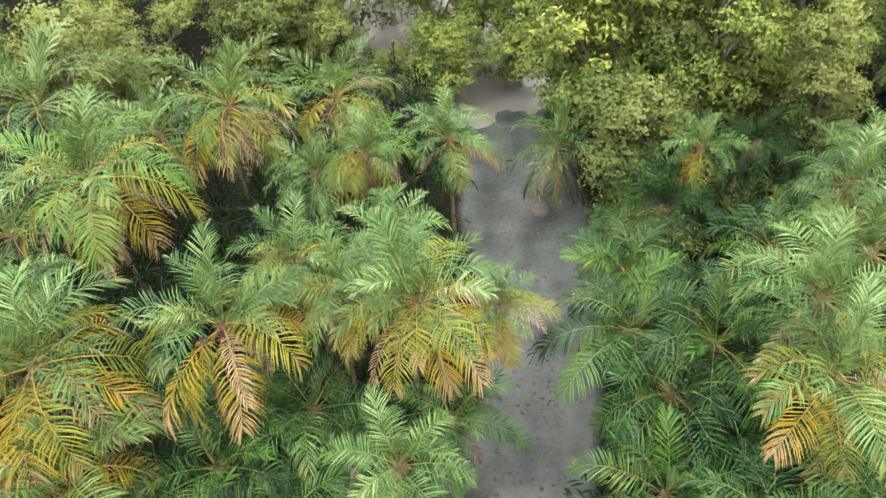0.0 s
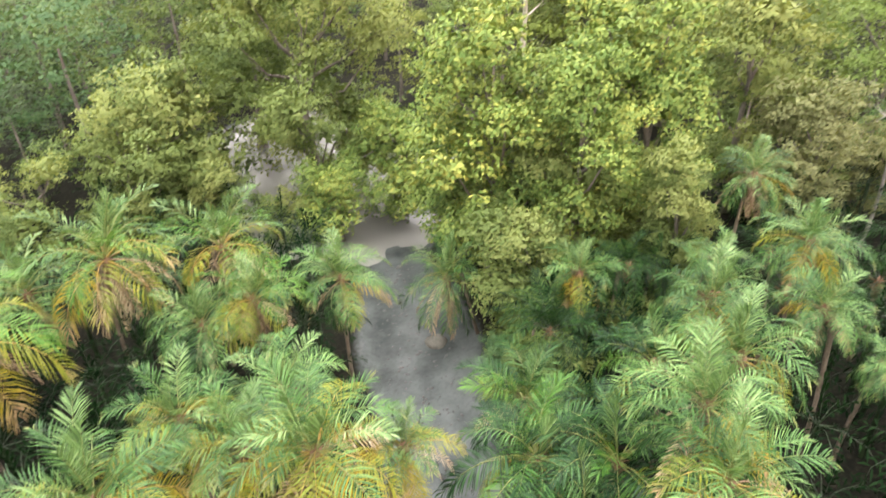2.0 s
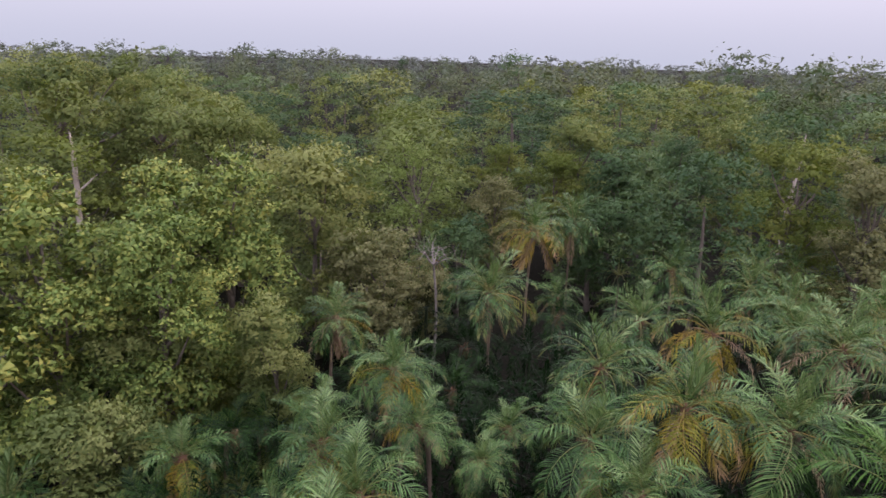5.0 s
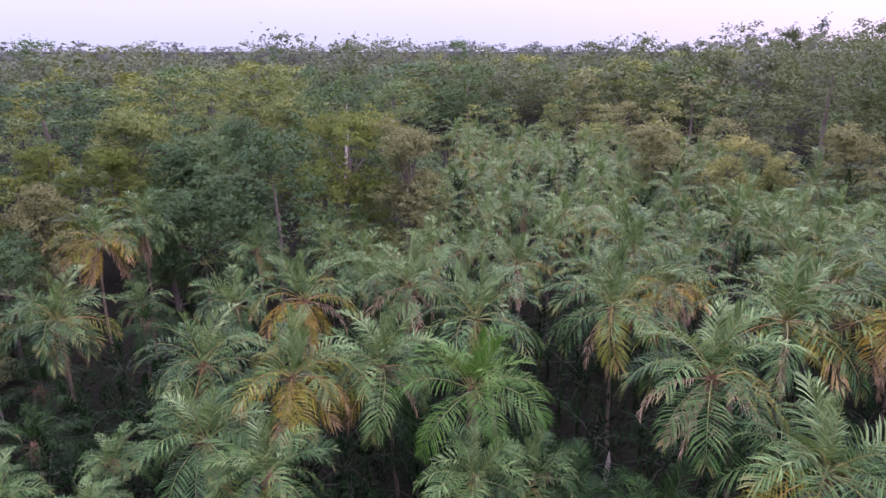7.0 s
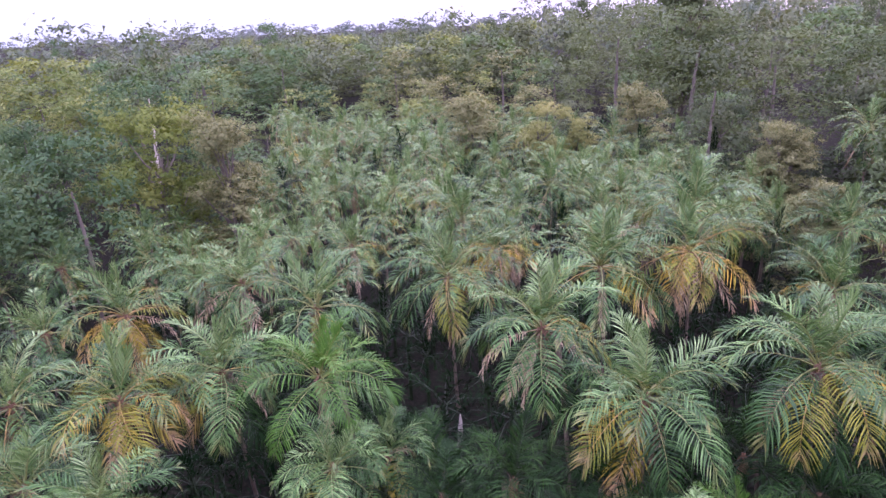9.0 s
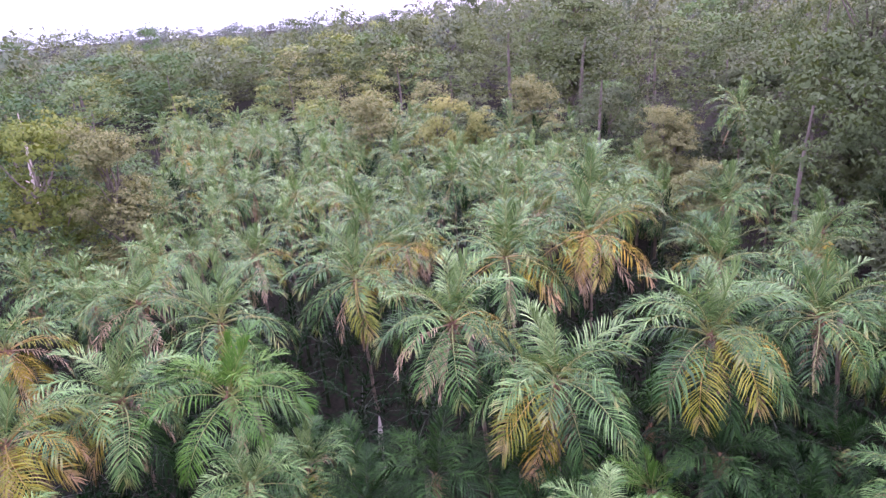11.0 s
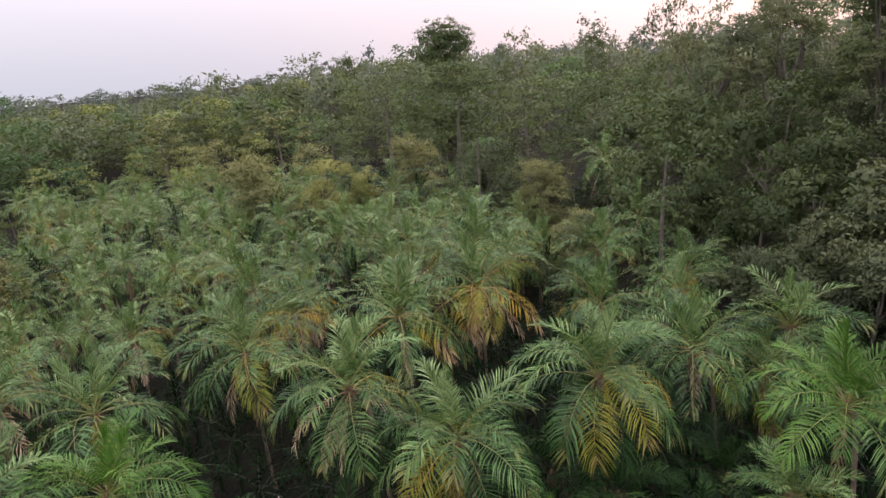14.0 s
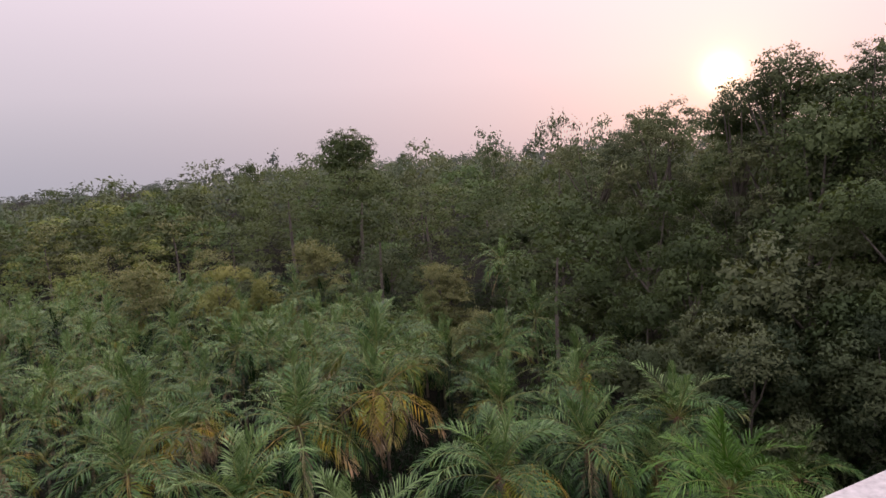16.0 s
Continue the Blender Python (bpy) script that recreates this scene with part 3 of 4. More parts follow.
def far_palm(x, y, h, reach, style, seed):
    rng = np.random.default_rng(seed)
    thing = new("palm")
    thing.matrix_basis = pose(x, y, 0, 0, 0, 0)
    tagged(thing, STYLE[style][1], "palm tree", "palms of the swamp")
    key = (round(h * 2) / 2, int(rng.integers(3)))
    if key not in TRUNKS:
        v, f = tube(trunk_points(np.random.default_rng(key[1] + 11), key[0], 0.12 * key[0]), UP_RADII, 7)
        TRUNKS[key] = mesh_of("trunk", v, f, [PALM_BARK], smooth=True)
    part("trunk", TRUNKS[key], thing, Matrix.Diagonal((1, 1, h / key[0], 1)))
    part("crown", far_crown(style, int(rng.integers(4))), thing, Matrix.Translation((0, 0, h)) @ Matrix.Rotation(rng.uniform(0, 6.28), 4, "Z") @ Matrix.Scale(reach / 1.72, 4))
    return thing


# ---- broad-leaved trees ----
def leaf_cloud(rng, count, size, flat=0.75, hollow=0.5):
    """Single leaves in a round clump of radius 1, thicker towards its outside and top."""
    d = rng.normal(size=(count, 3))
    d /= np.linalg.norm(d, axis=1)[:, None]
    d[:, 2] = np.where(d[:, 2] < -0.3, -d[:, 2] * 0.6, d[:, 2])
    r = rng.uniform(hollow, 1.0, count) ** 0.7 * (1 + 0.18 * np.sin(d[:, 0] * 5 + d[:, 1] * 4) * np.cos(d[:, 2] * 6 + d[:, 1] * 3))
    c = d * r[:, None] * np.array([1, 1, flat])
    nrm = d * 0.7 + rng.normal(size=(count, 3)) * 0.5 + np.array([0, 0, 0.45])
    nrm /= np.linalg.norm(nrm, axis=1)[:, None]
    t = np.cross(nrm, rng.normal(size=(count, 3)))
    t /= np.linalg.norm(t, axis=1)[:, None] + 1e-9
    w = np.cross(nrm, t)
    ln = size * rng.uniform(0.7, 1.3, count)
    q = np.stack([c + t * ln[:, None] * 0.6, c - t * ln[:, None] * 0.4 + w * ln[:, None] * 0.27, c - t * ln[:, None] * 0.3 - w * ln[:, None] * 0.27 + nrm * ln[:, None] * 0.1], 1)
    return q.reshape(-1, 3), np.arange(count * 3).reshape(-1, 3)


def inner_leaves(rng, count):
    """The dense inside of a leafy tuft of radius 1: overlapping sprays that keep the light out."""
    return leaf_cloud(rng, count, 0.42, 0.9, 0.1)


CLUMP = {}


def clump_mesh(kind, fine, variant):
    """The foliage of one limb, radius about 1: a dozen leafy tufts round it."""
    key = (kind, fine, variant)
    if key not in CLUMP:
        rng = np.random.default_rng(100 + variant + 10 * fine)
        tufts, count, size = {2: (16, 92, 0.108), 1: (13, 88, 0.098)}[fine]
        if kind == "feather":
            tufts, count, size = tufts + 2, int(count * 0.6), size * 0.8
        v, f = inner_leaves(rng, 10 if kind in ("feather", "airy") else 96)
        pieces, way = [(v * 0.5, f)], [v + [0, 0, 0.2]]
        for j in range(tufts):
            zz = 1 - 1.55 * (j + 0.5) / tufts
            ring, a = math.sqrt(max(0, 1 - zz * zz)), j * 2.399 + rng.normal(0, 0.3)
            r = rng.uniform(0.26, 0.48)
            v, f = leaf_cloud(rng, int(count * (r / 0.38) ** 2), size / r, 0.85, 0.12)
            at = np.array([math.cos(a) * ring, math.sin(a) * ring, zz * 0.85]) * rng.uniform(0.5, 0.95)
            pieces.append((v * r + at, f)), way.append(v * 0.8 + at * 0.9 + [0, 0, 0.2])
        v, f = gather(pieces)
        v, nrm = leafy_normals(v, np.concatenate(way), 0.4 if fine > 1 else 0.25)
        CLUMP[key] = mesh_of("foliage", v, f, [LEAF[kind]], normals=nrm)
    return CLUMP[key]


TREE_LABEL = {
    "bright": "spreading mangrove with glossy bright green leaves", "olive": "mangrove tree with dense olive-green leaves", "dark": "tall dark green forest tree with a rounded crown",
    "yellow": "small mangrove with yellow-green leaves", "tan": "mangrove shrub with browning tan-coloured leaves", "golden": "shrubby tree with clusters of golden-yellow leaves", "grey": "bushy tree, dull grey-green leaves darkened for shade against the sun", "dusky": "tall dense-crowned forest tree, shade against the sun put into its leaf colour", "airy": "tall forest tree with an open airy crown, leaf colour darkened for shade", "pale": "forest tree far off, haze put into its blue-green leaf colour", "feather": "slender tree with sparse feathery light green foliage",
}


def tree(x, y, top, radius, kind, seed, fine=1, low=0.3):
    """A broad-leaved tree: top: its height, radius: of its crown, low: where the crown begins, as a share of the height."""
    rng = np.random.default_rng(seed)
    thing = new("shrub" if top < 5 else "tree")
    thing.matrix_basis = pose(x, y, 0, 0, 0, rng.uniform(0, 360))
    tagged(thing, TREE_LABEL[kind], "shrub" if top < 5 else "tree", "trees of the swamp")
    base, s = low * top, np.linspace(0, 1, 8)
    bend = rng.normal(0, 0.05 * top, 2)
    trunk = np.stack([bend[0] * np.sin(s * 2.5), bend[1] * np.sin(s * 3), s * top * 0.72 - 0.2 * (1 - s)], 1)
    r0 = 0.012 * top + 0.035 * radius ** 0.5 + 0.03
    v, f = tube(trunk, np.interp(s, [0, 0.08, 1], [r0 * 1.5, r0, r0 * 0.2]), 8)
    part("trunk", mesh_of("trunk", v, f, [BARK], smooth=True), thing)
    # lobes of the crown, each on a limb
    depth = top - base
    lobes, limbs = [], []
    full = min(0.46 * radius, 0.95 if kind == "airy" else 1.25 if fine == 2 else 1.5)
    n_lobes = int(np.clip((4.2 * depth / radius + 3.0) * (0.46 * radius / full) ** 2, 8, 34))
    for i in range(n_lobes):
        a = i * 2.399 + rng.normal(0, 0.35)
        u = (i + 0.5) / n_lobes
        lr = full * rng.uniform(0.68, 1.25)
        out = (radius - lr * 0.7) * math.sin(math.pi * (0.16 + 0.76 * u)) ** 0.6 * rng.uniform(0.35, 1.12)
        c = np.array([math.cos(a) * out, math.sin(a) * out, min(base + depth * (0.06 + 0.9 * u) + rng.normal(0, 0.06 * depth), top - lr * 0.7)])
        c[2] = max(c[2], lr * 0.5)
        lobes.append((c, lr))
        k = float(np.clip(c[2] / (top * 0.72) - 0.28, 0.1, 0.85))
        start = np.array([np.interp(k, s, trunk[:, j]) for j in range(3)])
        mid = (start + c) / 2 + np.array([0, 0, -0.06 * radius]) + rng.normal(0, 0.04 * radius, 3)
        lv, lf = tube(np.array([start, mid, c, c + (c - mid) * 0.15]), np.array([r0 * 0.4, r0 * 0.22, r0 * 0.1, r0 * 0.03]), 5)
        limbs.append(part("limb", mesh_of("limb", lv, lf, [BARK]), thing))
    for (c, lr), limb in zip(lobes, limbs):
        m = Matrix.Translation(c) @ Matrix.Rotation(rng.uniform(0, 6.28), 4, "Z") @ Matrix.Rotation(rng.normal(0, 0.25), 4, "X") @ Matrix.Scale(lr * rng.uniform(1.0, 1.25), 4)
        part("foliage", clump_mesh(kind, fine, int(rng.integers(5))), limb, m)
    return thing


def tree_arrays(rng, top, radius, leaves, leaf):
    """Trunk and leafy lobes of a tree of the middle distance, as one crown array and one trunk array."""
    s = np.linspace(0, 1, 5)
    t = tube(np.stack([rng.normal() * 0.3 * np.sin(s * 3), rng.normal() * 0.3 * np.sin(s * 2), s * top * 0.75 - 0.2], 1), np.linspace(0.16, 0.05, 5), 5)
    pieces, way, n = [], [], 70 if leaves > 3000 else 46 if leaves > 2000 else 26 if leaves > 1000 else 12 if leaves > 200 else 7
    fold = rng.uniform(0, 6.28, 3)
    for i in range(n):
        a, h = i * 2.399 + rng.normal(0, 0.5), (i + rng.uniform(0.2, 0.8)) / n
        lr = radius * rng.uniform(0.17, 0.34) * (46 / n) ** 0.3
        ring = math.sqrt(max(0.0, 1 - (1.25 * h - 0.3) ** 2)) * (1 + 0.22 * math.sin(2 * a + fold[0]) + 0.14 * math.sin(3 * a + fold[1]))
        out = (radius - lr * 0.7) * ring * math.sqrt(rng.uniform(0.35, 1.0))
        zc = min(top * (0.16 + 0.82 * h * (1 + 0.1 * math.sin(a + fold[2]))), top - lr * 0.8)
        at = np.array([math.cos(a) * out, math.sin(a) * out, zc])
        tilt = np.array([math.cos(a) * out, math.sin(a) * out, 0]) / radius * 0.9 + np.array([0, 0, 0.9 * (zc / top - 0.35)])
        v, f = inner_leaves(rng, 22 if leaves > 1000 else 12)
        pieces.append((v * lr * 0.6 + at, f)), way.append(v + tilt)
        v, f = leaf_cloud(rng, leaves // n, leaf / lr, 0.95, 0.2)
        pieces.append((v * lr * 1.12 + at, f)), way.append(v + tilt)
    v, f = gather(pieces)
    v, nrm = leafy_normals(v, np.concatenate(way), 0.10, 0.1)
    return (v, f, nrm), t


MID_TREE = {}


def mid_tree(x, y, top, radius, kind, seed):
    """A forest tree some way off: trunk and one leafy crown."""
    rng = np.random.default_rng(seed)
    v, beyond = int(rng.integers(4)), 2 if radius > 4.4 and x * x + y * y < 80 ** 2 else int(x * x + y * y > 60 ** 2)
    if (kind, v, beyond) not in MID_TREE:
        crown, trunk = tree_arrays(np.random.default_rng(v + 50), 10.0, 3.6, *((2600, 0.185), (1250, 0.27), (4200, 0.14))[beyond])
        MID_TREE[(kind, v, beyond)] = (mesh_of("crown", crown[0], crown[1], [LEAF[kind]], normals=crown[2]), mesh_of("trunk", *trunk, [BARK], smooth=True))
    crown, trunk = MID_TREE[(kind, v, beyond)]
    thing = new("tree")
    thing.matrix_basis = pose(x, y, 0, 0, 0, rng.uniform(0, 360)) @ Matrix.Diagonal((radius / 3.6, radius / 3.6, top / 10.0, 1))
    tagged(thing, TREE_LABEL[kind], "tree", "trees of the forest beyond")
    part("trunk", trunk, thing)
    part("crown", crown, thing)
    return thing


def distant_woods(name, kind, seed, count, near_r, far_r, height, leaf, leaves, az0, az1, label):
    """Many far trees as one sheet of leafy crowns."""
    rng = np.random.default_rng(seed)
    shapes = [tree_arrays(np.random.default_rng(seed + 7 * i), 10.0, 4.2, leaves, leaf)[0] for i in range(4)]
    pieces, way = [], []
    for i in range(count):
        r = near_r + (far_r - near_r) * ((i + rng.uniform()) / count) ** 0.7
        a = radians(az0 + (az1 - az0) * ((i * 0.61803 + rng.normal(0, 0.004)) % 1.0))
        v, f, nrm = shapes[int(rng.integers(4))]
        tall = rng.uniform() < 0.14
        t, top = rng.uniform(0, 6.28), height(math.degrees(a), r) * (rng.uniform(1.08, 1.36) if tall else rng.uniform(0.72 if far_r < 300 else 0.82, 1.0))
        w = rng.uniform(0.65, 1.25) * (1.6 if near_r > 300 else 1.0) + 0.5 * tall
        c, s = math.cos(t) * w, math.sin(t) * w
        pieces.append((np.stack([v[:, 0] * c - v[:, 1] * s + math.sin(a) * r, v[:, 0] * s + v[:, 1] * c + math.cos(a) * r, v[:, 2] * top / 10.0], 1), f))
        way.append(np.stack([nrm[:, 0] * math.cos(t) - nrm[:, 1] * math.sin(t), nrm[:, 0] * math.sin(t) + nrm[:, 1] * math.cos(t), nrm[:, 2]], 1))
    v, f = gather(pieces)
    tagged(new(name, mesh_of(name, v, f, [LEAF[kind]], normals=np.concatenate(way))), label, "forest", kind="stuff")


# ---- the watchtower under the camera: only its pale coping comes into view ----
def watchtower():
    plaster = rough_material("pale_plaster", [(0.40, 0.38, 0.37), (0.50, 0.48, 0.46)], 1.2, 0.8, 0.15, 60.0, 0.004)
    thing = new("watchtower")
    # u runs back along the outer edge, v inward
    thing.matrix_basis = Matrix(((-0.2526, -0.9676, 0, 0.537), (-0.9676, 0.2526, 0, -1.65), (0, 0, 1, 0), (0, 0, 0, 1)))
    tagged(thing, "pale plastered concrete lookout tower with a flat coping", "tower")

    def block(name, u0, u1, v0, v1, z0, z1, bevel=0.012):
        bm = bmesh.new()
        bmesh.ops.create_cube(bm, size=1)
        bmesh.ops.scale(bm, vec=(u1 - u0, v1 - v0, z1 - z0), verts=bm.verts)
        bmesh.ops.translate(bm, vec=((u0 + u1) / 2, (v0 + v1) / 2, (z0 + z1) / 2), verts=bm.verts)
        bmesh.ops.bevel(bm, geom=bm.edges[:], offset=bevel, segments=2, affect="EDGES")
        bmesh.ops.recalc_face_normals(bm, faces=bm.faces)
        me = bpy.data.meshes.new(name)
        bm.to_mesh(me)
        bm.free()
        me.materials.append(plaster)
        return part(name, me, thing)

    back, front = 0.27, -1.40
    for a, b in ((front, -0.08), (-0.08, back)):
        block("coping", a + 0.002, b - 0.002, 0.0, 0.26, 11.5, 11.6)
    for a, b in ((0.264, 1.5), (1.504, 2.7)):
        block("coping", front, front + 0.26, a, b, 11.5, 11.6)
        block("coping", back - 0.26, back, a, b, 11.5, 11.6)
    for v0, v1 in ((0.05, 0.2), (2.45, 2.6)):
        block("parapet_wall", front + 0.05, back - 0.05, v0, v1, 10.6, 11.5)
    for u0, u1 in ((front + 0.05, front + 0.2), (back - 0.2, back - 0.05)):
        block("parapet_wall", u0, u1, 0.2, 2.45, 10.6, 11.5)
    block("floor_slab", front + 0.03, back - 0.03, 0.03, 2.62, 10.42, 10.6)
    for u in (front + 0.1, back - 0.4):
        for v in (0.1, 2.25):
            block("column", u, u + 0.3, v, v + 0.3, -0.3, 10.42)


watchtower()

# ---- palms that stand out, by their places (x, y, height of the heart, reach, kind) ----
seed = 1000
STANDING = []
for x, y, h, r, k in (
    (1.65, 3.88, 1.8, 1.35, 'm'), (2.97, 3.15, 2.6, 1.26, 'm'), (-0.97, 5.06, 3.4, 1.14, 'g'), (4.47, 2.89, 2.6, 1.41, 'm'),
    (-3.34, 4.33, 1.2, 1.58, 'm'), (3.15, 4.98, 1.8, 1.54, 'm'), (4.40, 4.04, 2.2, 1.50, 'm'), (-3.18, 5.46, 1.4, 1.62, 'm'),
    (-2.17, 6.49, 1.4, 1.32, 'm'), (-0.17, 6.98, 1.6, 1.31, 'm'), (-4.84, 5.03, 1.4, 1.66, 'm'), (5.78, 3.93, 2.6, 1.53, 'm'),
    (-0.49, 7.28, 4.5, 1.51, 'y'), (3.75, 6.58, 2.2, 1.62, 'm'), (-4.38, 6.32, 1.8, 1.56, 'm'), (5.47, 5.45, 3.9, 1.47, 'y'),
    (-2.76, 7.34, 1.8, 1.46, 'm'), (-6.44, 5.06, 1.8, 1.71, 'm'), (6.19, 5.45, 2.0, 1.47, 'm'), (-1.66, 8.15, 4.0, 1.21, 'y'),
):
    seed += 1
    STANDING.append((x, y))
    palm(x, y, h, r, k, seed)
for x, y, h, r, k in (
    (-3.74, 7.44, 4.3, 1.63, 'y'), (0.97, 8.46, 2.9, 1.03, 'y'), (4.70, 7.28, 2.6, 1.67, 'm'), (-3.99, 7.72, 1.5, 1.43, 'm'),
    (3.45, 7.99, 2.3, 1.71, 'm'), (-6.42, 5.97, 2.8, 1.67, 'y'), (5.77, 6.61, 4.3, 1.33, 'b'), (-7.45, 5.02, 2.2, 1.63, 'm'),
    (-5.85, 7.38, 1.8, 1.70, 'm'), (-1.02, 9.65, 3.8, 1.22, 'g'), (-2.83, 9.36, 3.8, 1.23, 'y'), (-6.87, 7.14, 4.1, 1.94, 'y'),
    (3.81, 9.61, 2.2, 1.62, 'm'), (7.10, 7.57, 4.2, 1.36, 'b'), (6.31, 8.91, 3.2, 1.40, 'm'), (-7.67, 8.29, 4.2, 1.44, 'g'),
    (10.99, 3.89, 4.0, 1.33, 'g'), (11.39, -3.87, 2.6, 1.55, 'l'), (10.63, -5.73, 2.6, 1.55, 'l'), (7.70, 9.37, 4.2, 1.30, 'b'),
):
    seed += 1
    STANDING.append((x, y))
    palm(x, y, h, r, k, seed)
for x, y, h, r, k in (
    (12.13, -0.13, 3.2, 1.40, 'g'), (5.00, 11.23, 2.6, 1.35, 'l'), (10.90, -6.56, 4.5, 1.95, 's'), (10.45, 7.29, 3.4, 0.80, 'g'),
    (11.69, 5.37, 4.2, 1.50, 'g'), (9.80, 8.58, 4.0, 1.00, 'b'), (13.00, -1.41, 2.6, 1.23, 'b'),
    (12.98, -2.70, 1.8, 1.56, 'l'), (-1.67, 13.51, 3.4, 1.34, 'w'), (12.79, -5.01, 5.4, 1.93, 'b'), (13.75, -0.04, 4.4, 1.75, 'f'),
    (-2.93, 13.47, 3.0, 1.29, 'g'), (0.45, 14.06, 3.2, 1.38, 'b'),
    (13.58, 4.10, 4.7, 1.70, 'y'), (10.23, -10.01, 5.0, 2.02, 's'), (11.01, -9.15, 2.4, 1.90, 'l'), (6.42, 12.81, 3.0, 1.11, 's'),
):
    seed += 1
    STANDING.append((x, y))
    palm(x, y, h, r, k, seed)
for x, y, h, r, k in (
    (-7.58, 12.25, 4.3, 2.14, 'w'), (12.50, 7.95, 3.0, 0.91, 'g'), (6.56, -13.43, 4.6, 1.84, 'f'),
    (7.77, 12.79, 3.0, 1.07, 'l'), (10.89, 10.42, 4.4, 1.25, 's'), (9.57, 11.70, 3.4, 0.90, 'g'), (14.96, 2.23, 4.3, 1.74, 's'),
    (15.26, -1.64, 1.4, 1.75, 'l'), (3.46, 15.19, 1.9, 1.54, 'b'), (-4.93, 14.79, 4.4, 1.89, 'w'), (-9.94, 12.24, 3.0, 1.90, 'g'),
    (-2.40, 15.69, 3.8, 1.79, 'w'), (10.47, -11.97, 2.6, 1.88, 'l'), (6.99, 14.34, 2.2, 0.99, 'y'), (14.77, 6.71, 4.3, 1.69, 'g'),
    (11.64, 11.48, 2.2, 1.31, 'l'), (9.20, 13.59, 2.0, 1.49, 'l'), (-7.03, 15.19, 3.6, 1.64, 'g'), (10.29, -13.31, 4.6, 1.87, 'g'),
):
    seed += 1
    STANDING.append((x, y))
    palm(x, y, h, r, k, seed)
for x, y, h, r, k in (
    (-4.69, 16.35, 2.6, 1.53, 'g'), (13.62, 10.69, 2.6, 1.36, 'l'), (9.06, -15.08, 2.2, 1.72, 'l'),
    (12.15, -13.13, 3.4, 1.86, 'l'), (9.51, -15.20, 3.6, 1.71, 'g'), (17.96, -0.09, 4.3, 2.18, 'g'), (12.01, 13.94, 4.4, 1.22, 'b'),
    (12.85, 13.63, 2.0, 1.46, 'l'), (18.66, -4.17, 4.5, 2.19, 's'), (9.71, -16.69, 4.4, 1.94, 'g'),
    (-10.65, 16.74, 4.0, 2.43, 'g'), (17.88, -8.84, 4.5, 2.36, 's'), (7.19, -18.63, 2.6, 1.71, 'b'), (19.61, 5.45, 4.1, 1.87, 'y'),
    (16.98, 11.96, 4.4, 1.64, 's'), (17.57, -11.74, 4.8, 2.30, 'y'),
):
    seed += 1
    STANDING.append((x, y))
    palm(x, y, h, r, k, seed)
for x, y, h, r, k in (
    (16.93, 12.83, 2.2, 1.61, 'l'), (10.44, -18.61, 2.8, 1.60, 'l'), (21.44, 2.24, 4.0, 1.98, 'b'),
    (13.59, -16.87, 4.3, 1.57, 'g'), (15.78, -15.52, 3.6, 2.22, 'b'), (20.66, 8.13, 3.4, 1.64, 'g'),
    (9.41, -20.46, 3.0, 1.86, 'l'), (21.74, -6.62, 4.0, 1.65, 'y'), (22.80, 3.74, 3.6, 1.47, 'g'),
    (20.71, 11.36, 2.6, 1.31, 'l'), (7.12, -22.76, 2.0, 2.01, 'l'), (23.85, -1.61, 4.0, 1.62, 'b'), (21.56, 11.97, 3.0, 1.03, 'b'),
    (15.37, -19.54, 4.0, 1.67, 'b'), (24.55, -6.07, 4.3, 2.04, 'g'), (21.53, -14.34, 4.8, 2.52, 's'), (25.05, 8.83, 4.0, 1.43, 'g'),
):
    seed += 1
    STANDING.append((x, y))
    palm(x, y, h, r, k, seed)
for x, y, h, r, k in (
    (26.74, 0.62, 3.6, 1.20, 'b'), (19.19, -18.98, 4.2, 2.16, 'g'), (23.02, 14.10, 5.0, 1.75, 'y'),
):
    seed += 1
    STANDING.append((x, y))
    palm(x, y, h, r, k, seed)
# low ones between and under them on the sunward side
for x, y, h, r, k in (
    (9.60, -8.10, 2.0, 1.15, 'f'), (7.90, -10.60, 2.0, 1.35, 'l'), (8.10, -5.90, 3.2, 1.25, 's'), (9.90, -5.90, 2.1, 1.30, 'l'), (6.70, -11.90, 3.0, 1.25, 's'),
    (9.30, -9.60, 2.6, 1.40, 'l'), (8.60, -12.40, 2.2, 1.40, 'l'), (7.20, -9.20, 1.7, 1.30, 'l'), (11.80, -2.40, 2.2, 1.30, 'l'),
    (4.60, -13.60, 2.0, 1.30, 'b'), (6.10, -15.90, 2.6, 1.45, 'l'), (8.00, -16.60, 3.0, 1.40, 'g'),
):
    seed += 1
    STANDING.append((x, y))
    palm(x, y, h, r, k, seed)
for x, y, h, r, k in (
    (20.67, 17.81, 3.6, 1.24, 'b'), (26.38, -9.01, 4.0, 1.74, 'g'),
    (28.05, -6.29, 3.9, 1.92, 'g'), (27.20, 12.03, 2.6, 1.62, 'l'), (29.45, 6.74, 3.6, 1.76, 'g'),
    (17.08, -24.95, 3.0, 1.64, 'l'), (30.41, 1.96, 3.4, 1.22, 'g'), (20.50, -22.71, 4.6, 2.02, 'g'), (26.98, 14.44, 4.6, 1.90, 'g'),
    (28.17, -12.52, 4.0, 2.18, 'g'), (30.36, 5.51, 3.5, 1.38, 'g'), (29.27, -11.62, 4.2, 2.23, 'g'), (31.68, -0.49, 3.8, 1.41, 'g'),
    (32.45, -4.47, 3.8, 1.74, 'g'), (31.33, -10.01, 3.8, 1.75, 'g'), (31.83, 11.14, 3.6, 1.35, 'g'),
):
    seed += 1
    STANDING.append((x, y))
    far_palm(x, y, h, r, k, seed)
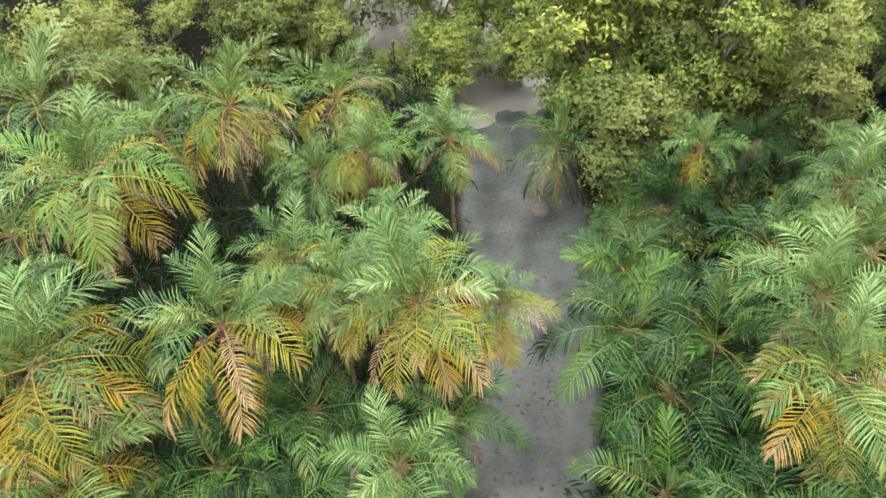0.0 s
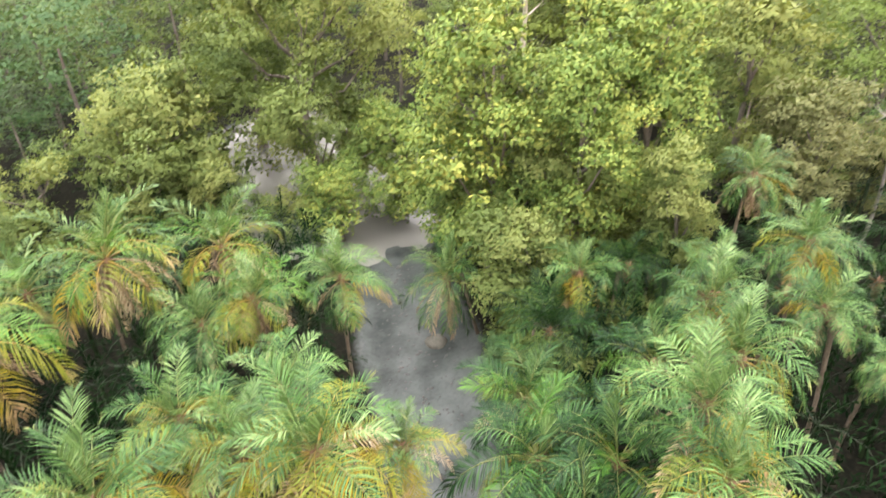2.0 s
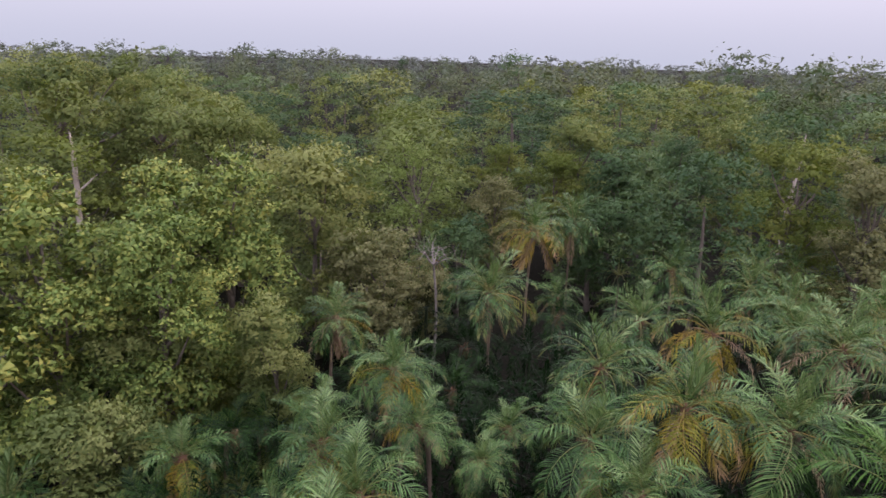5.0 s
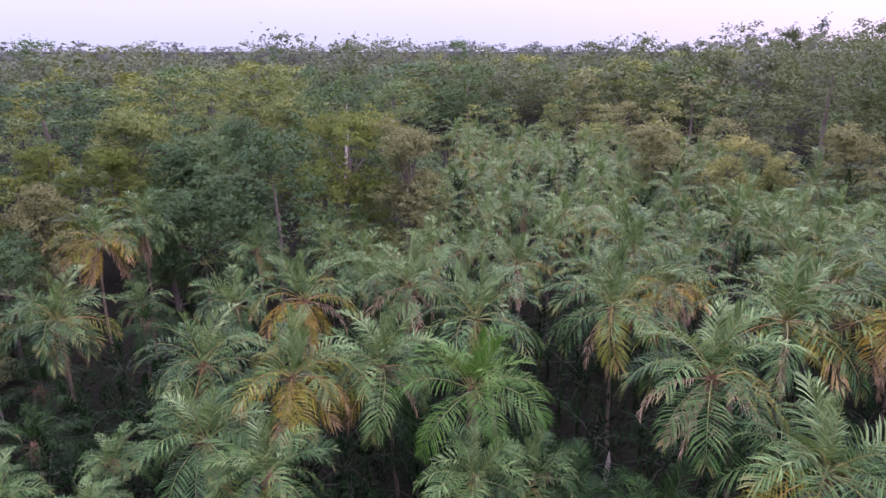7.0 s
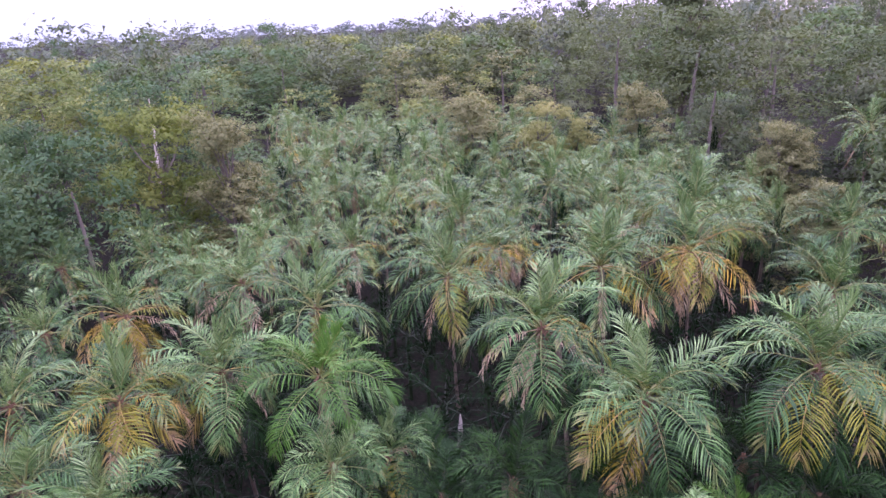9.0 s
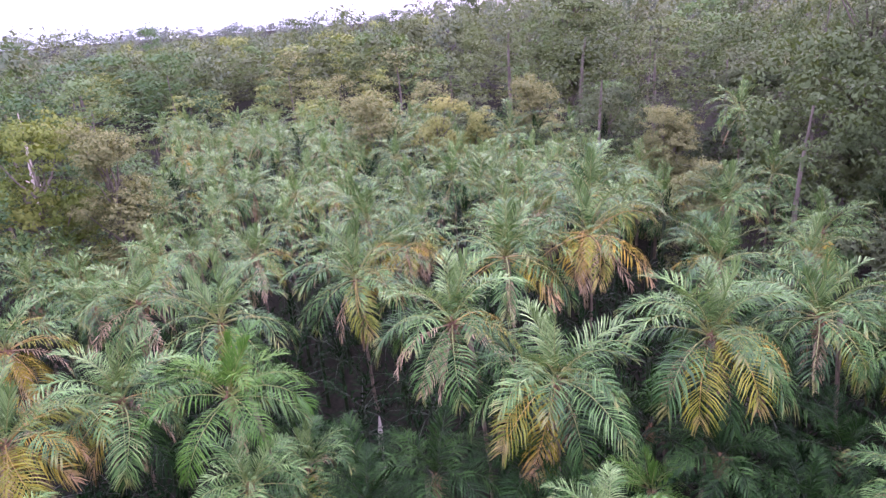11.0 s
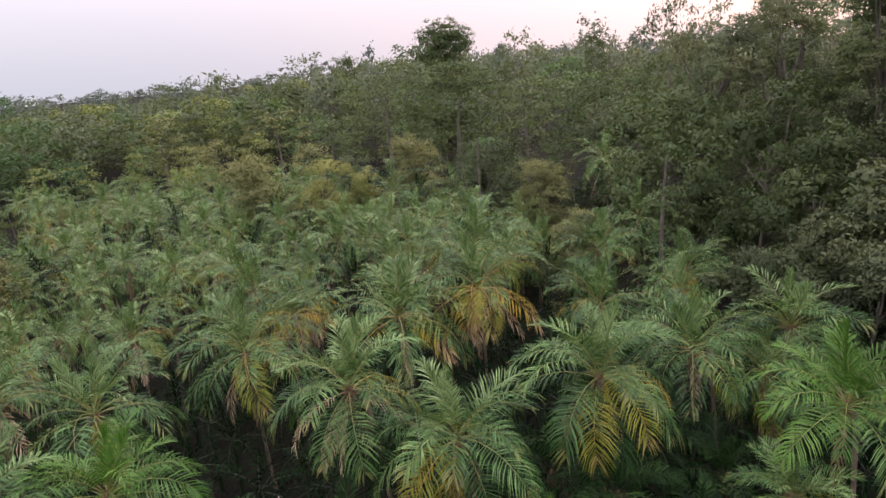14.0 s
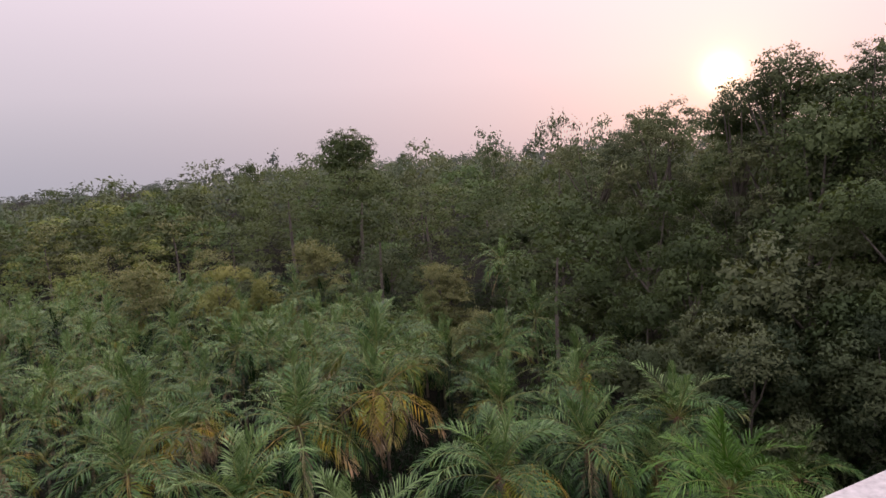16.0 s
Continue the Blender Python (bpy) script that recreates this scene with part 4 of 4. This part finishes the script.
for x, y, h, r, k in (
    (33.51, -6.75, 4.1, 1.36, 'd'), (34.21, -1.61, 3.7, 1.67, 'g'), (35.20, -2.67, 3.7, 1.56, 'g'), (28.04, -22.54, 3.6, 1.90, 'g'),
    (37.97, 0.70, 3.7, 1.68, 's'), (27.20, -27.38, 6.0, 2.02, 'g'), (37.09, -11.15, 3.9, 1.53, 'g'),
    (41.46, -4.86, 3.7, 1.47, 'g'), (37.67, -19.04, 4.3, 2.59, 's'), (36.38, -22.71, 4.2, 1.88, 'g'),
    (43.03, -8.19, 3.8, 1.54, 'g'), (47.11, -2.45, 3.8, 1.45, 'g'),
    (47.82, -5.76, 3.8, 1.48, 'g'), (49.82, -12.23, 3.8, 1.44, 'g'), (56.05, -1.16, 3.8, 1.47, 'g'), (57.91, 1.98, 4.5, 1.77, 'g'),
):
    seed += 1
    STANDING.append((x, y))
    far_palm(x, y, h, r, k, seed)


# ---- palms between them, thinning under the trees ----
def clearing(a):
    """How far the palms reach from the tower, by bearing."""
    return float(np.interp(a, [-60, 0, 30, 45, 55, 65, 75, 84, 90, 105, 115, 125, 135, 145, 155, 175], [21, 19, 15, 15, 22, 25, 27, 30, 56, 58, 46, 36, 28, 21, 18, 18]))


def near_to(x, y, gap):
    return any((x - q) ** 2 + (y - w) ** 2 < gap * gap for q, w in STANDING)


rng = np.random.default_rng(77)
crowd, under = [], []
for i in range(16000):
    a, r = rng.uniform(-58, 172), math.sqrt(rng.uniform(3.5 ** 2, 60 ** 2))
    if r > max(clearing(a) + (5 if 88 < a < 125 else 0), 25):
        continue
    x, y = math.sin(radians(a)) * r, math.cos(radians(a)) * r
    mid, half = creek(y)
    if -3 < y < 40 and abs(x - mid) < half + 0.8:
        continue
    if r < 25 and abs(x - mid) < half + 1.4 and y < 22:
        continue
    if near_to(x, y, 0.8 if r < 16 else 1.05 if r < clearing(a) and r < 25 else 1.75):
        continue
    STANDING.append((x, y))
    if r < 25:
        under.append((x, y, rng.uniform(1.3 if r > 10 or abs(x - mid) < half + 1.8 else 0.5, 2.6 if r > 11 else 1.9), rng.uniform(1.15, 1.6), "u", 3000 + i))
    else:
        crowd.append((x, y, rng.uniform(2.6, 4.2), rng.uniform(1.45, 1.95), str(rng.choice(["g", "g", "g", "g", "s", "b", "u"])), 3000 + i))
# the swamp goes on behind the tower
for i in range(700):
    a, r = rng.uniform(172, 302), math.sqrt(rng.uniform(4.5 ** 2, 27 ** 2))
    x, y = math.sin(radians(a)) * r, math.cos(radians(a)) * r
    mid, half = creek(y)
    if near_to(x, y, 2.2) or (y > -3 and abs(x - mid) < half + 0.8):
        continue
    STANDING.append((x, y))
    crowd.append((x, y, rng.uniform(1.4, 4.0), rng.uniform(1.3, 1.8), str(rng.choice(["g", "b", "u", "u"])), 30000 + i))
many_palms("palm_undergrowth", under, "undergrowth of low palms between the taller ones, shade put into their colour", 8, 0.07)
many_palms("palm_thicket", crowd, "dense thicket of swamp date palms, grey-green with some yellow")

# ---- trees and shrubs that stand out (x, y, height, crown radius, kind) ----
TREES = []
for x, y, h, r, k in (
    (5.65, 18.05, 8.8, 2.78, 'bright'), (10.39, 18.24, 8.8, 3.06, 'bright'), (16.18, 16.47, 5.8, 1.98, 'tan'), (16.52, 17.82, 5.4, 1.63, 'olive'),
    (12.27, -20.12, 5.3, 2.62, 'grey'), (10.61, -22.14, 7.1, 2.57, 'grey'), (8.70, -22.85, 9.3, 2.75, 'grey'), (6.28, -23.64, 10.5, 2.94, 'dusky'),
    (8.86, -19.53, 6.4, 2.28, 'grey'), (6.09, -21.62, 6.9, 1.98, 'grey'), (-9.41, 18.77, 4.4, 1.46, 'olive'), (0.95, 22.30, 2.9, 1.90, 'bright'), (3.70, 23.60, 4.6, 2.0, 'bright'), (2.60, 28.20, 3.4, 2.2, 'olive'),
    (-0.97, 22.98, 1.7, 1.32, 'olive'), (5.40, 14.00, 4.2, 1.92, 'olive'), (4.71, 11.04, 2.5, 1.34, 'olive'), (10.47, 14.64, 3.1, 1.49, 'olive'),
    (5.20, 19.60, 5.3, 2.45, 'bright'), (7.25, 16.97, 5.1, 2.25, 'olive'), (10.07, 16.70, 4.2, 1.75, 'bright'), (6.12, 14.72, 2.5, 1.39, 'olive'),
):
    seed += 1
    TREES.append((x, y, (r + 1.5) ** 2))
    tree(x, y, h, r, k, seed, 2, 0.14 if h > 6 else 0.04)
for x, y, h, r, k in (
    (4.31, 12.39, 1.7, 0.96, 'dark'), (7.79, 12.82, 1.9, 1.03, 'olive'), (-3.40, 23.53, 3.3, 1.45, 'olive'), (6.76, 18.75, 1.9, 1.77, 'dark'),
    (-5.99, 24.13, 5.6, 2.26, 'olive'), (7.85, 15.89, 7.7, 2.04, 'bright'), (9.82, 14.20, 5.5, 1.35, 'olive'),
):
    seed += 1
    TREES.append((x, y, (r + 1.5) ** 2))
    tree(x, y, h, r, k, seed, 2, 0.14 if h > 6 else 0.04)
for x, y, h, r, k in (
    (0.78, 26.81, 9.4, 4.98, 'olive'), (-1.97, 33.74, 9.8, 4.46, 'olive'), (13.29, 35.53, 11.6, 5.48, 'olive'), (15.67, 19.54, 8.5, 2.87, 'olive'),
    (22.24, 20.29, 8.5, 1.98, 'feather'), (18.35, 28.92, 9.6, 4.91, 'olive'), (18.81, 37.80, 10.6, 5.51, 'olive'), (29.90, 20.67, 7.6, 1.90, 'yellow'),
    (31.59, 18.01, 7.0, 2.06, 'yellow'), (35.03, 15.67, 7.1, 3.35, 'dark'), (19.21, 23.42, 7.4, 2.39, 'olive'), (25.58, 18.12, 6.4, 1.51, 'tan'),
    (21.46, 16.93, 5.2, 1.70, 'dark'), (28.12, 13.89, 5.9, 2.21, 'dark'), (18.87, 16.89, 4.1, 1.49, 'tan'), (31.40, 11.60, 8.7, 2.30, 'dark'),
    (32.90, 6.30, 9.0, 3.05, 'yellow'), (31.32, 3.47, 8.6, 2.04, 'tan'), (43.79, 12.25, 8.4, 2.37, 'olive'), (40.00, 21.48, 8.0, 2.96, 'olive'),
):
    seed += 1
    TREES.append((x, y, (r + 1.5) ** 2))
    tree(x, y, h, r, k, seed, 1, 0.1)
for x, y, h, r, k in (
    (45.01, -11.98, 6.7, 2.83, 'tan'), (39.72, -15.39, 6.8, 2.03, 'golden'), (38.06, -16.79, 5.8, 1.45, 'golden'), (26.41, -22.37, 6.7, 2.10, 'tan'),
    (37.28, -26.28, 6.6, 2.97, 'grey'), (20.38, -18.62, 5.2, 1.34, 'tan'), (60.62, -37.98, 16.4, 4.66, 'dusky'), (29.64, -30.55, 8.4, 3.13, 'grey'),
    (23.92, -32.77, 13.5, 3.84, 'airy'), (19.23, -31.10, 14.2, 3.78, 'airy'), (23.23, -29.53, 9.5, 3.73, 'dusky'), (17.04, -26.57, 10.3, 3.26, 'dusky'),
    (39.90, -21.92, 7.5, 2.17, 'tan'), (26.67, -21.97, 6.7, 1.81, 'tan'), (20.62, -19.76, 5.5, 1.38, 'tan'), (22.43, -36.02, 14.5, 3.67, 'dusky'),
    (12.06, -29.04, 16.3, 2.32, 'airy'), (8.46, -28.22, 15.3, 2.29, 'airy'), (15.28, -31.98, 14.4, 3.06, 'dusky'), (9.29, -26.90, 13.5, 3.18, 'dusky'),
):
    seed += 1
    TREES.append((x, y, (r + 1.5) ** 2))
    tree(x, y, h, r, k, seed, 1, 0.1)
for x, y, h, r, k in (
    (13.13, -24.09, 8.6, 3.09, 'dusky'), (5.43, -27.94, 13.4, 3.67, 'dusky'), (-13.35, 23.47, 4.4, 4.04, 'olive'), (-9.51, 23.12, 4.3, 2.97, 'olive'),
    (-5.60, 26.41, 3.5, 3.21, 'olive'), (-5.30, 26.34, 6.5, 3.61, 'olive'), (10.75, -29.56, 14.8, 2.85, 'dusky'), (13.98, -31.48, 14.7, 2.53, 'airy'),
    (9.08, -29.07, 14.8, 2.89, 'airy'),
):
    seed += 1
    TREES.append((x, y, (r + 1.5) ** 2))
    tree(x, y, h, r, k, seed, 1, 0.1)
for x, y, h, r, k in (
    (41.47, 28.55, 9.9, 7.21, 'dark'), (55.98, 22.79, 10.1, 4.72, 'olive'), (84.84, 10.65, 9.8, 8.91, 'dark'), (80.51, 1.32, 10.0, 4.54, 'dark'),
    (52.33, -18.74, 6.6, 2.90, 'tan'), (44.25, -24.55, 6.9, 2.63, 'tan'), (74.75, -10.95, 9.0, 3.61, 'tan'), (72.15, -22.52, 8.7, 4.26, 'tan'),
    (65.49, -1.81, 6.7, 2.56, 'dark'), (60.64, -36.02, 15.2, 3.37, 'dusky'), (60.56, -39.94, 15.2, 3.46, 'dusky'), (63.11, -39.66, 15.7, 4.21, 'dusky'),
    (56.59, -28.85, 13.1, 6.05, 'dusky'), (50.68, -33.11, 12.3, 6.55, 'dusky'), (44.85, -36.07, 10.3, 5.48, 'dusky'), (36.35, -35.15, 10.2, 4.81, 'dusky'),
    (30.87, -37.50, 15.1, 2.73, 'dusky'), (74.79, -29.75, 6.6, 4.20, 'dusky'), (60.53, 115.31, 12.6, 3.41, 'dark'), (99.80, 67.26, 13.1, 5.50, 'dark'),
):
    seed += 1
    TREES.append((x, y, (r + 1.5) ** 2))
    mid_tree(x, y, h, r, k, seed)
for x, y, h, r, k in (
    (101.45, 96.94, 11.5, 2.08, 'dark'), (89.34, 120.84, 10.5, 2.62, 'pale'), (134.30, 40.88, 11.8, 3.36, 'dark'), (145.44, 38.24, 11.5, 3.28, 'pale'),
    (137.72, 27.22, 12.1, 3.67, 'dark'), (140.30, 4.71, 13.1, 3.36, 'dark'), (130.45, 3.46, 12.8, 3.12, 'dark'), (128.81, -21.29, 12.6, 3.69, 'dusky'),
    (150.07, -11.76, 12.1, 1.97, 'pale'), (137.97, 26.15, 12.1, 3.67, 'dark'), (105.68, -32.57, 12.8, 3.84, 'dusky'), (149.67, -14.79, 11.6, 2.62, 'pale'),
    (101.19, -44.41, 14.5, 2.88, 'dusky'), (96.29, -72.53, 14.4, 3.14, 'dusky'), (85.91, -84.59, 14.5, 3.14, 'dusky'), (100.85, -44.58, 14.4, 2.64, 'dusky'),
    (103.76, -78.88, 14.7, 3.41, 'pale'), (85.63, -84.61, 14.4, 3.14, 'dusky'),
):
    seed += 1
    TREES.append((x, y, (r + 1.5) ** 2))
    mid_tree(x, y, h, r, k, seed)


def forest_height(a, r):
    """Height of the forest by bearing: below the eye in the north and east, above it towards the sun."""
    rise = float(np.interp(a, [-60, 0, 80, 98, 104, 111, 120, 175], [-0.006, -0.008, -0.008, -0.007, -0.003, 0.010, 0.016, 0.020]))
    return float(np.clip(12.0 + rise * r, np.interp(r, [150, 400], [7.2, 10.8]), 15.5))


rng = np.random.default_rng(99)
beyond = []
for i in range(6000):
    a, r = rng.uniform(-45, 172), rng.uniform(24, 105)
    x, y = math.sin(radians(a)) * r, math.cos(radians(a)) * r
    mid, half = creek(y)
    if r < clearing(a) + 1.5 or (y < 40 and abs(x - mid) < half + 1.5 and y > 0) or any((x - q) ** 2 + (y - w) ** 2 < g for q, w, g in TREES):
        continue
    TREES.append((x, y, (3.0 + 0.016 * r) ** 2))
    # from bearing 100 on, mostly kinds whose tones hold that shade
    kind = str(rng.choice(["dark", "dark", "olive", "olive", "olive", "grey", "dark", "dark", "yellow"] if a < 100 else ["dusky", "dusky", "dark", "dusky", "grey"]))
    if 88 < a < 118 and r < 85:
        kind = str(rng.choice(["tan", "grey", "olive", "olive", "dark"]))
    top = forest_height(a, r) * rng.uniform(0.5, 1.0) * (0.62 if 85 < a < 118 and r < 90 else 0.9)
    beyond.append((r, x, y, top, min(rng.uniform(2.8, 5.4), top * 0.5), kind, 7000 + i))
    if len(beyond) >= 310:
        break
beyond.sort()
for r, *one in beyond[:175]:
    mid_tree(*one)


def joined_trees(rows):
    """Crowns of the same trees farther in, too many to tell apart, as one mesh."""
    shapes = [tree_arrays(np.random.default_rng(v + 50), 10.0, 3.6, 800, 0.42)[0] for v in range(4)]
    kinds = sorted({row[5] for row in rows})
    pieces, way, mats = [], [], []
    for r, x, y, top, radius, kind, seed in rows:
        rng = np.random.default_rng(seed)
        v, f, nrm = shapes[int(rng.integers(4))]
        t, w = rng.uniform(0, 6.28), radius / 3.6
        c, s = math.cos(t), math.sin(t)
        pieces.append((np.stack([(v[:, 0] * c - v[:, 1] * s) * w + x, (v[:, 0] * s + v[:, 1] * c) * w + y, v[:, 2] * top / 10.0], 1), f))
        way.append(np.stack([nrm[:, 0] * c - nrm[:, 1] * s, nrm[:, 0] * s + nrm[:, 1] * c, nrm[:, 2]], 1))
        mats.append(np.full(len(f), kinds.index(kind)))
    v, f = gather(pieces)
    me = mesh_of("woods", v, f, [LEAF[k] for k in kinds], np.concatenate(mats), normals=np.concatenate(way))
    tagged(new("woods", me), "mixed green forest crowns beyond the palm swamp", "forest", kind="stuff")


# a closer stand where the low palms let one look far in
stand = []
for i in range(70):
    a, r = 84 + (i * 0.61803 % 1.0) * 26, 88 + 75 * (i / 70) ** 0.8
    top = forest_height(a, r) * rng.uniform(0.6, 0.92)
    stand.append((r, math.sin(radians(a)) * r, math.cos(radians(a)) * r, top, rng.uniform(3.6, 5.4), str(rng.choice(["dark", "dusky", "olive", "grey"])), 15000 + i))
joined_trees(beyond[175:] + stand)

# these crowns carry the haze of distance in their leaf tones
distant_woods("distant_woods", "far_olive", 5, 300, 88, 210, forest_height, 0.54, 340, -45, 175, "forest canopy beyond the palms, haze put into its olive leaf colour")
distant_woods("distant_woods", "far_dark", 8, 300, 90, 230, forest_height, 0.54, 340, -45, 175, "forest canopy beyond the palms, haze put into its green leaf colour")
distant_woods("distant_woods", "far_pale", 9, 520, 190, 460, forest_height, 0.95, 150, -45, 175, "distant forest canopy, haze put into its blue-green leaf colour")
distant_woods("distant_woods", "far_pale", 12, 520, 400, 900, forest_height, 1.5, 45, -45, 175, "far forest reaching the horizon, haze put into its leaf colour")
distant_woods("distant_woods", "far_olive", 21, 90, 27, 160, forest_height, 0.8, 190, 172, 318, "olive-green forest behind the lookout tower")


# ---- single dead things and marks ----
def dead_pole(x, y, top, radius, name, label, category):
    """A bleached dead trunk with a broken head and short stubs."""
    rng = np.random.default_rng(int(x * 10))
    s = np.linspace(0, 1, 8)
    pieces = [tube(np.stack([0.04 * top * np.sin(s * 2), 0.02 * top * np.sin(s * 5), s * top - 0.2 * (1 - s)], 1), radius * np.array([1.4, 1.0, 0.9, 0.85, 0.8, 0.7, 0.6, 0.15]), 8)]
    for i in range(3 if top > 4 else 0):
        z, a = top * rng.uniform(0.35, 0.9), rng.uniform(0, 6.28)
        d = np.array([math.cos(a), math.sin(a), 0.8]) * radius * 3
        p0 = np.array([0.04 * top * math.sin(z / top * 2), 0.02 * top * math.sin(z / top * 5), z])
        pieces.append(tube(np.array([p0, p0 + d, p0 + d * 1.8]), np.array([radius * 0.4, radius * 0.25, radius * 0.08]), 5))
    ob = new(name, mesh_of(name, *gather(pieces), [PALE_WOOD], smooth=True))
    ob.matrix_basis = pose(x, y, 0)
    return tagged(ob, label, category)


dead_pole(43.6, 8.9, 8.2, 0.14, "dead_trunk", "bare bleached trunk of a dead tree standing above the palms", "dead tree")
dead_pole(14.8, -3.5, 2.1, 0.10, "dead_trunk", "short splintered pale palm stump among low palms", "dead tree")


def mound(x, y):
    """A low dome of dried mud and fibre, half under a palm's leaves."""
    ang = np.linspace(0, 2 * np.pi, 16, endpoint=False)
    wob = 1 + 0.05 * np.sin(ang * 3) + 0.03 * np.cos(ang * 5)
    rings = [(0.36, -0.05), (0.33, 0.06), (0.27, 0.12), (0.18, 0.165), (0.08, 0.185), (0.012, 0.19)]
    v = np.concatenate([np.stack([np.cos(ang) * r * wob, np.sin(ang) * r * wob, np.full(16, z)], 1) for r, z in rings])
    f = np.array([[k * 16 + j, k * 16 + (j + 1) % 16, (k + 1) * 16 + (j + 1) % 16, (k + 1) * 16 + j] for k in range(5) for j in range(16)])
    pale = rough_material("dried_mud_crust", [(0.085, 0.083, 0.066), (0.145, 0.138, 0.11)], 5.0, 0.85, 0.5)
    ob = new("mud_mound", mesh_of("mud_mound", v, f, [pale], smooth=True))
    ob.matrix_basis = pose(x, y, -0.33)
    tagged(ob, "low grey mound of dried mud beside a palm on the creek", "mound")


mound(3.05, 15.25)


def mud_marks():
    """Low bumps in place of footprint holes on the wet mud; the holes' dark is put into their colour."""
    rng = np.random.default_rng(4)
    dark = rough_material("footprint_dark", [(0.025, 0.024, 0.022), (0.06, 0.056, 0.05)], 4.0, 0.45, 0.4)
    pieces = []
    for i in range(420):
        y = rng.uniform(4.2, 20)
        mid, half = creek(y)
        x = mid + np.clip(rng.normal(0, 0.55), -1.1, 1.1) * half
        r = rng.uniform(0.018, 0.06) * (1.0 if y > 6 else 1.3)
        ang = np.linspace(0, 2 * np.pi, 7, endpoint=False)
        st, tu = rng.uniform(1.0, 1.9), rng.uniform(0, 6.28)
        ring = np.stack([np.cos(ang) * st, np.sin(ang)], 1) * rng.uniform(0.8, 1.2, (7, 1))
        ring = np.stack([ring[:, 0] * math.cos(tu) - ring[:, 1] * math.sin(tu), ring[:, 0] * math.sin(tu) + ring[:, 1] * math.cos(tu)], 1)
        z0 = -0.335 + float(0.32 * bank(np.array(x), np.array(y)))
        lo = np.concatenate([ring * r + [x, y], np.full((7, 1), z0)], 1)
        hi = np.concatenate([ring * r * 0.55 + [x, y], np.full((7, 1), z0 + 0.035)], 1)
        top = np.concatenate([ring * r * 0.06 + [x, y], np.full((7, 1), z0 + 0.04)], 1)
        j = np.arange(7)
        k = (j + 1) % 7
        pieces.append((np.concatenate([lo, hi, top]), np.concatenate([np.stack([j, k, k + 7, j + 7], 1), np.stack([j + 7, k + 7, k + 14, j + 14], 1)])))
    tagged(new("footprint_spots", mesh_of("footprint_spots", *gather(pieces), [dark], smooth=True)), "low dark bumps standing in for footprint holes in the creek mud", "mud", kind="stuff")


mud_marks()


TWIG = rough_material("grey_twig", [(0.16, 0.145, 0.125), (0.28, 0.26, 0.235)], 3.0, 0.85, 0.4, 16.0, 0.01)


def bare_branches(x, y, z0, spread, seed):
    """A leafless grey shrub: a stem that forks again and again into thin twigs."""
    rng = np.random.default_rng(seed)
    thing = new("bare_shrub")
    thing.matrix_basis = pose(x, y, 0)
    tagged(thing, "leafless shrub with thin bleached grey twigs", "shrub")
    s = np.linspace(0, 1, 5)
    part("stem", mesh_of("stem", *tube(np.stack([0.2 * np.sin(s * 3), 0.1 * s, s * z0 - 0.15 * (1 - s)], 1), np.linspace(0.08, 0.045, 5), 6), [TWIG], smooth=True), thing)
    top = np.array([0.2 * math.sin(3), 0.1, z0])
    for i in range(6):
        a = i * 1.05 + rng.normal(0, 0.3)
        d = np.array([math.cos(a), math.sin(a), rng.uniform(0.5, 1.4)])
        d *= spread * 0.55 / np.linalg.norm(d)
        p1 = top + d * 0.5 + rng.normal(0, 0.05, 3)
        p2 = top + d + rng.normal(0, 0.08, 3)
        pieces = [tube(np.array([top, p1, p2]), np.array([0.032, 0.022, 0.012]), 5)]
        for j in range(5):
            b0 = p1 + (p2 - p1) * (j / 4)
            e = d / np.linalg.norm(d) * 0.4 + rng.normal(0, 0.6, 3)
            e *= spread * rng.uniform(0.2, 0.4) / np.linalg.norm(e)
            pieces.append(tube(np.array([b0, b0 + e * 0.5 + rng.normal(0, 0.03, 3), b0 + e]), np.array([0.012, 0.008, 0.003]), 4))
        part("branch", mesh_of("branch", *gather(pieces), [TWIG]), thing)
    return thing


bare_branches(18.4, 15.6, 4.2, 1.8, 3)
dead_pole(10.5, 29.1, 8.6, 0.16, "dead_trunk", "pale dead trunk rising between leafy crowns", "dead tree")
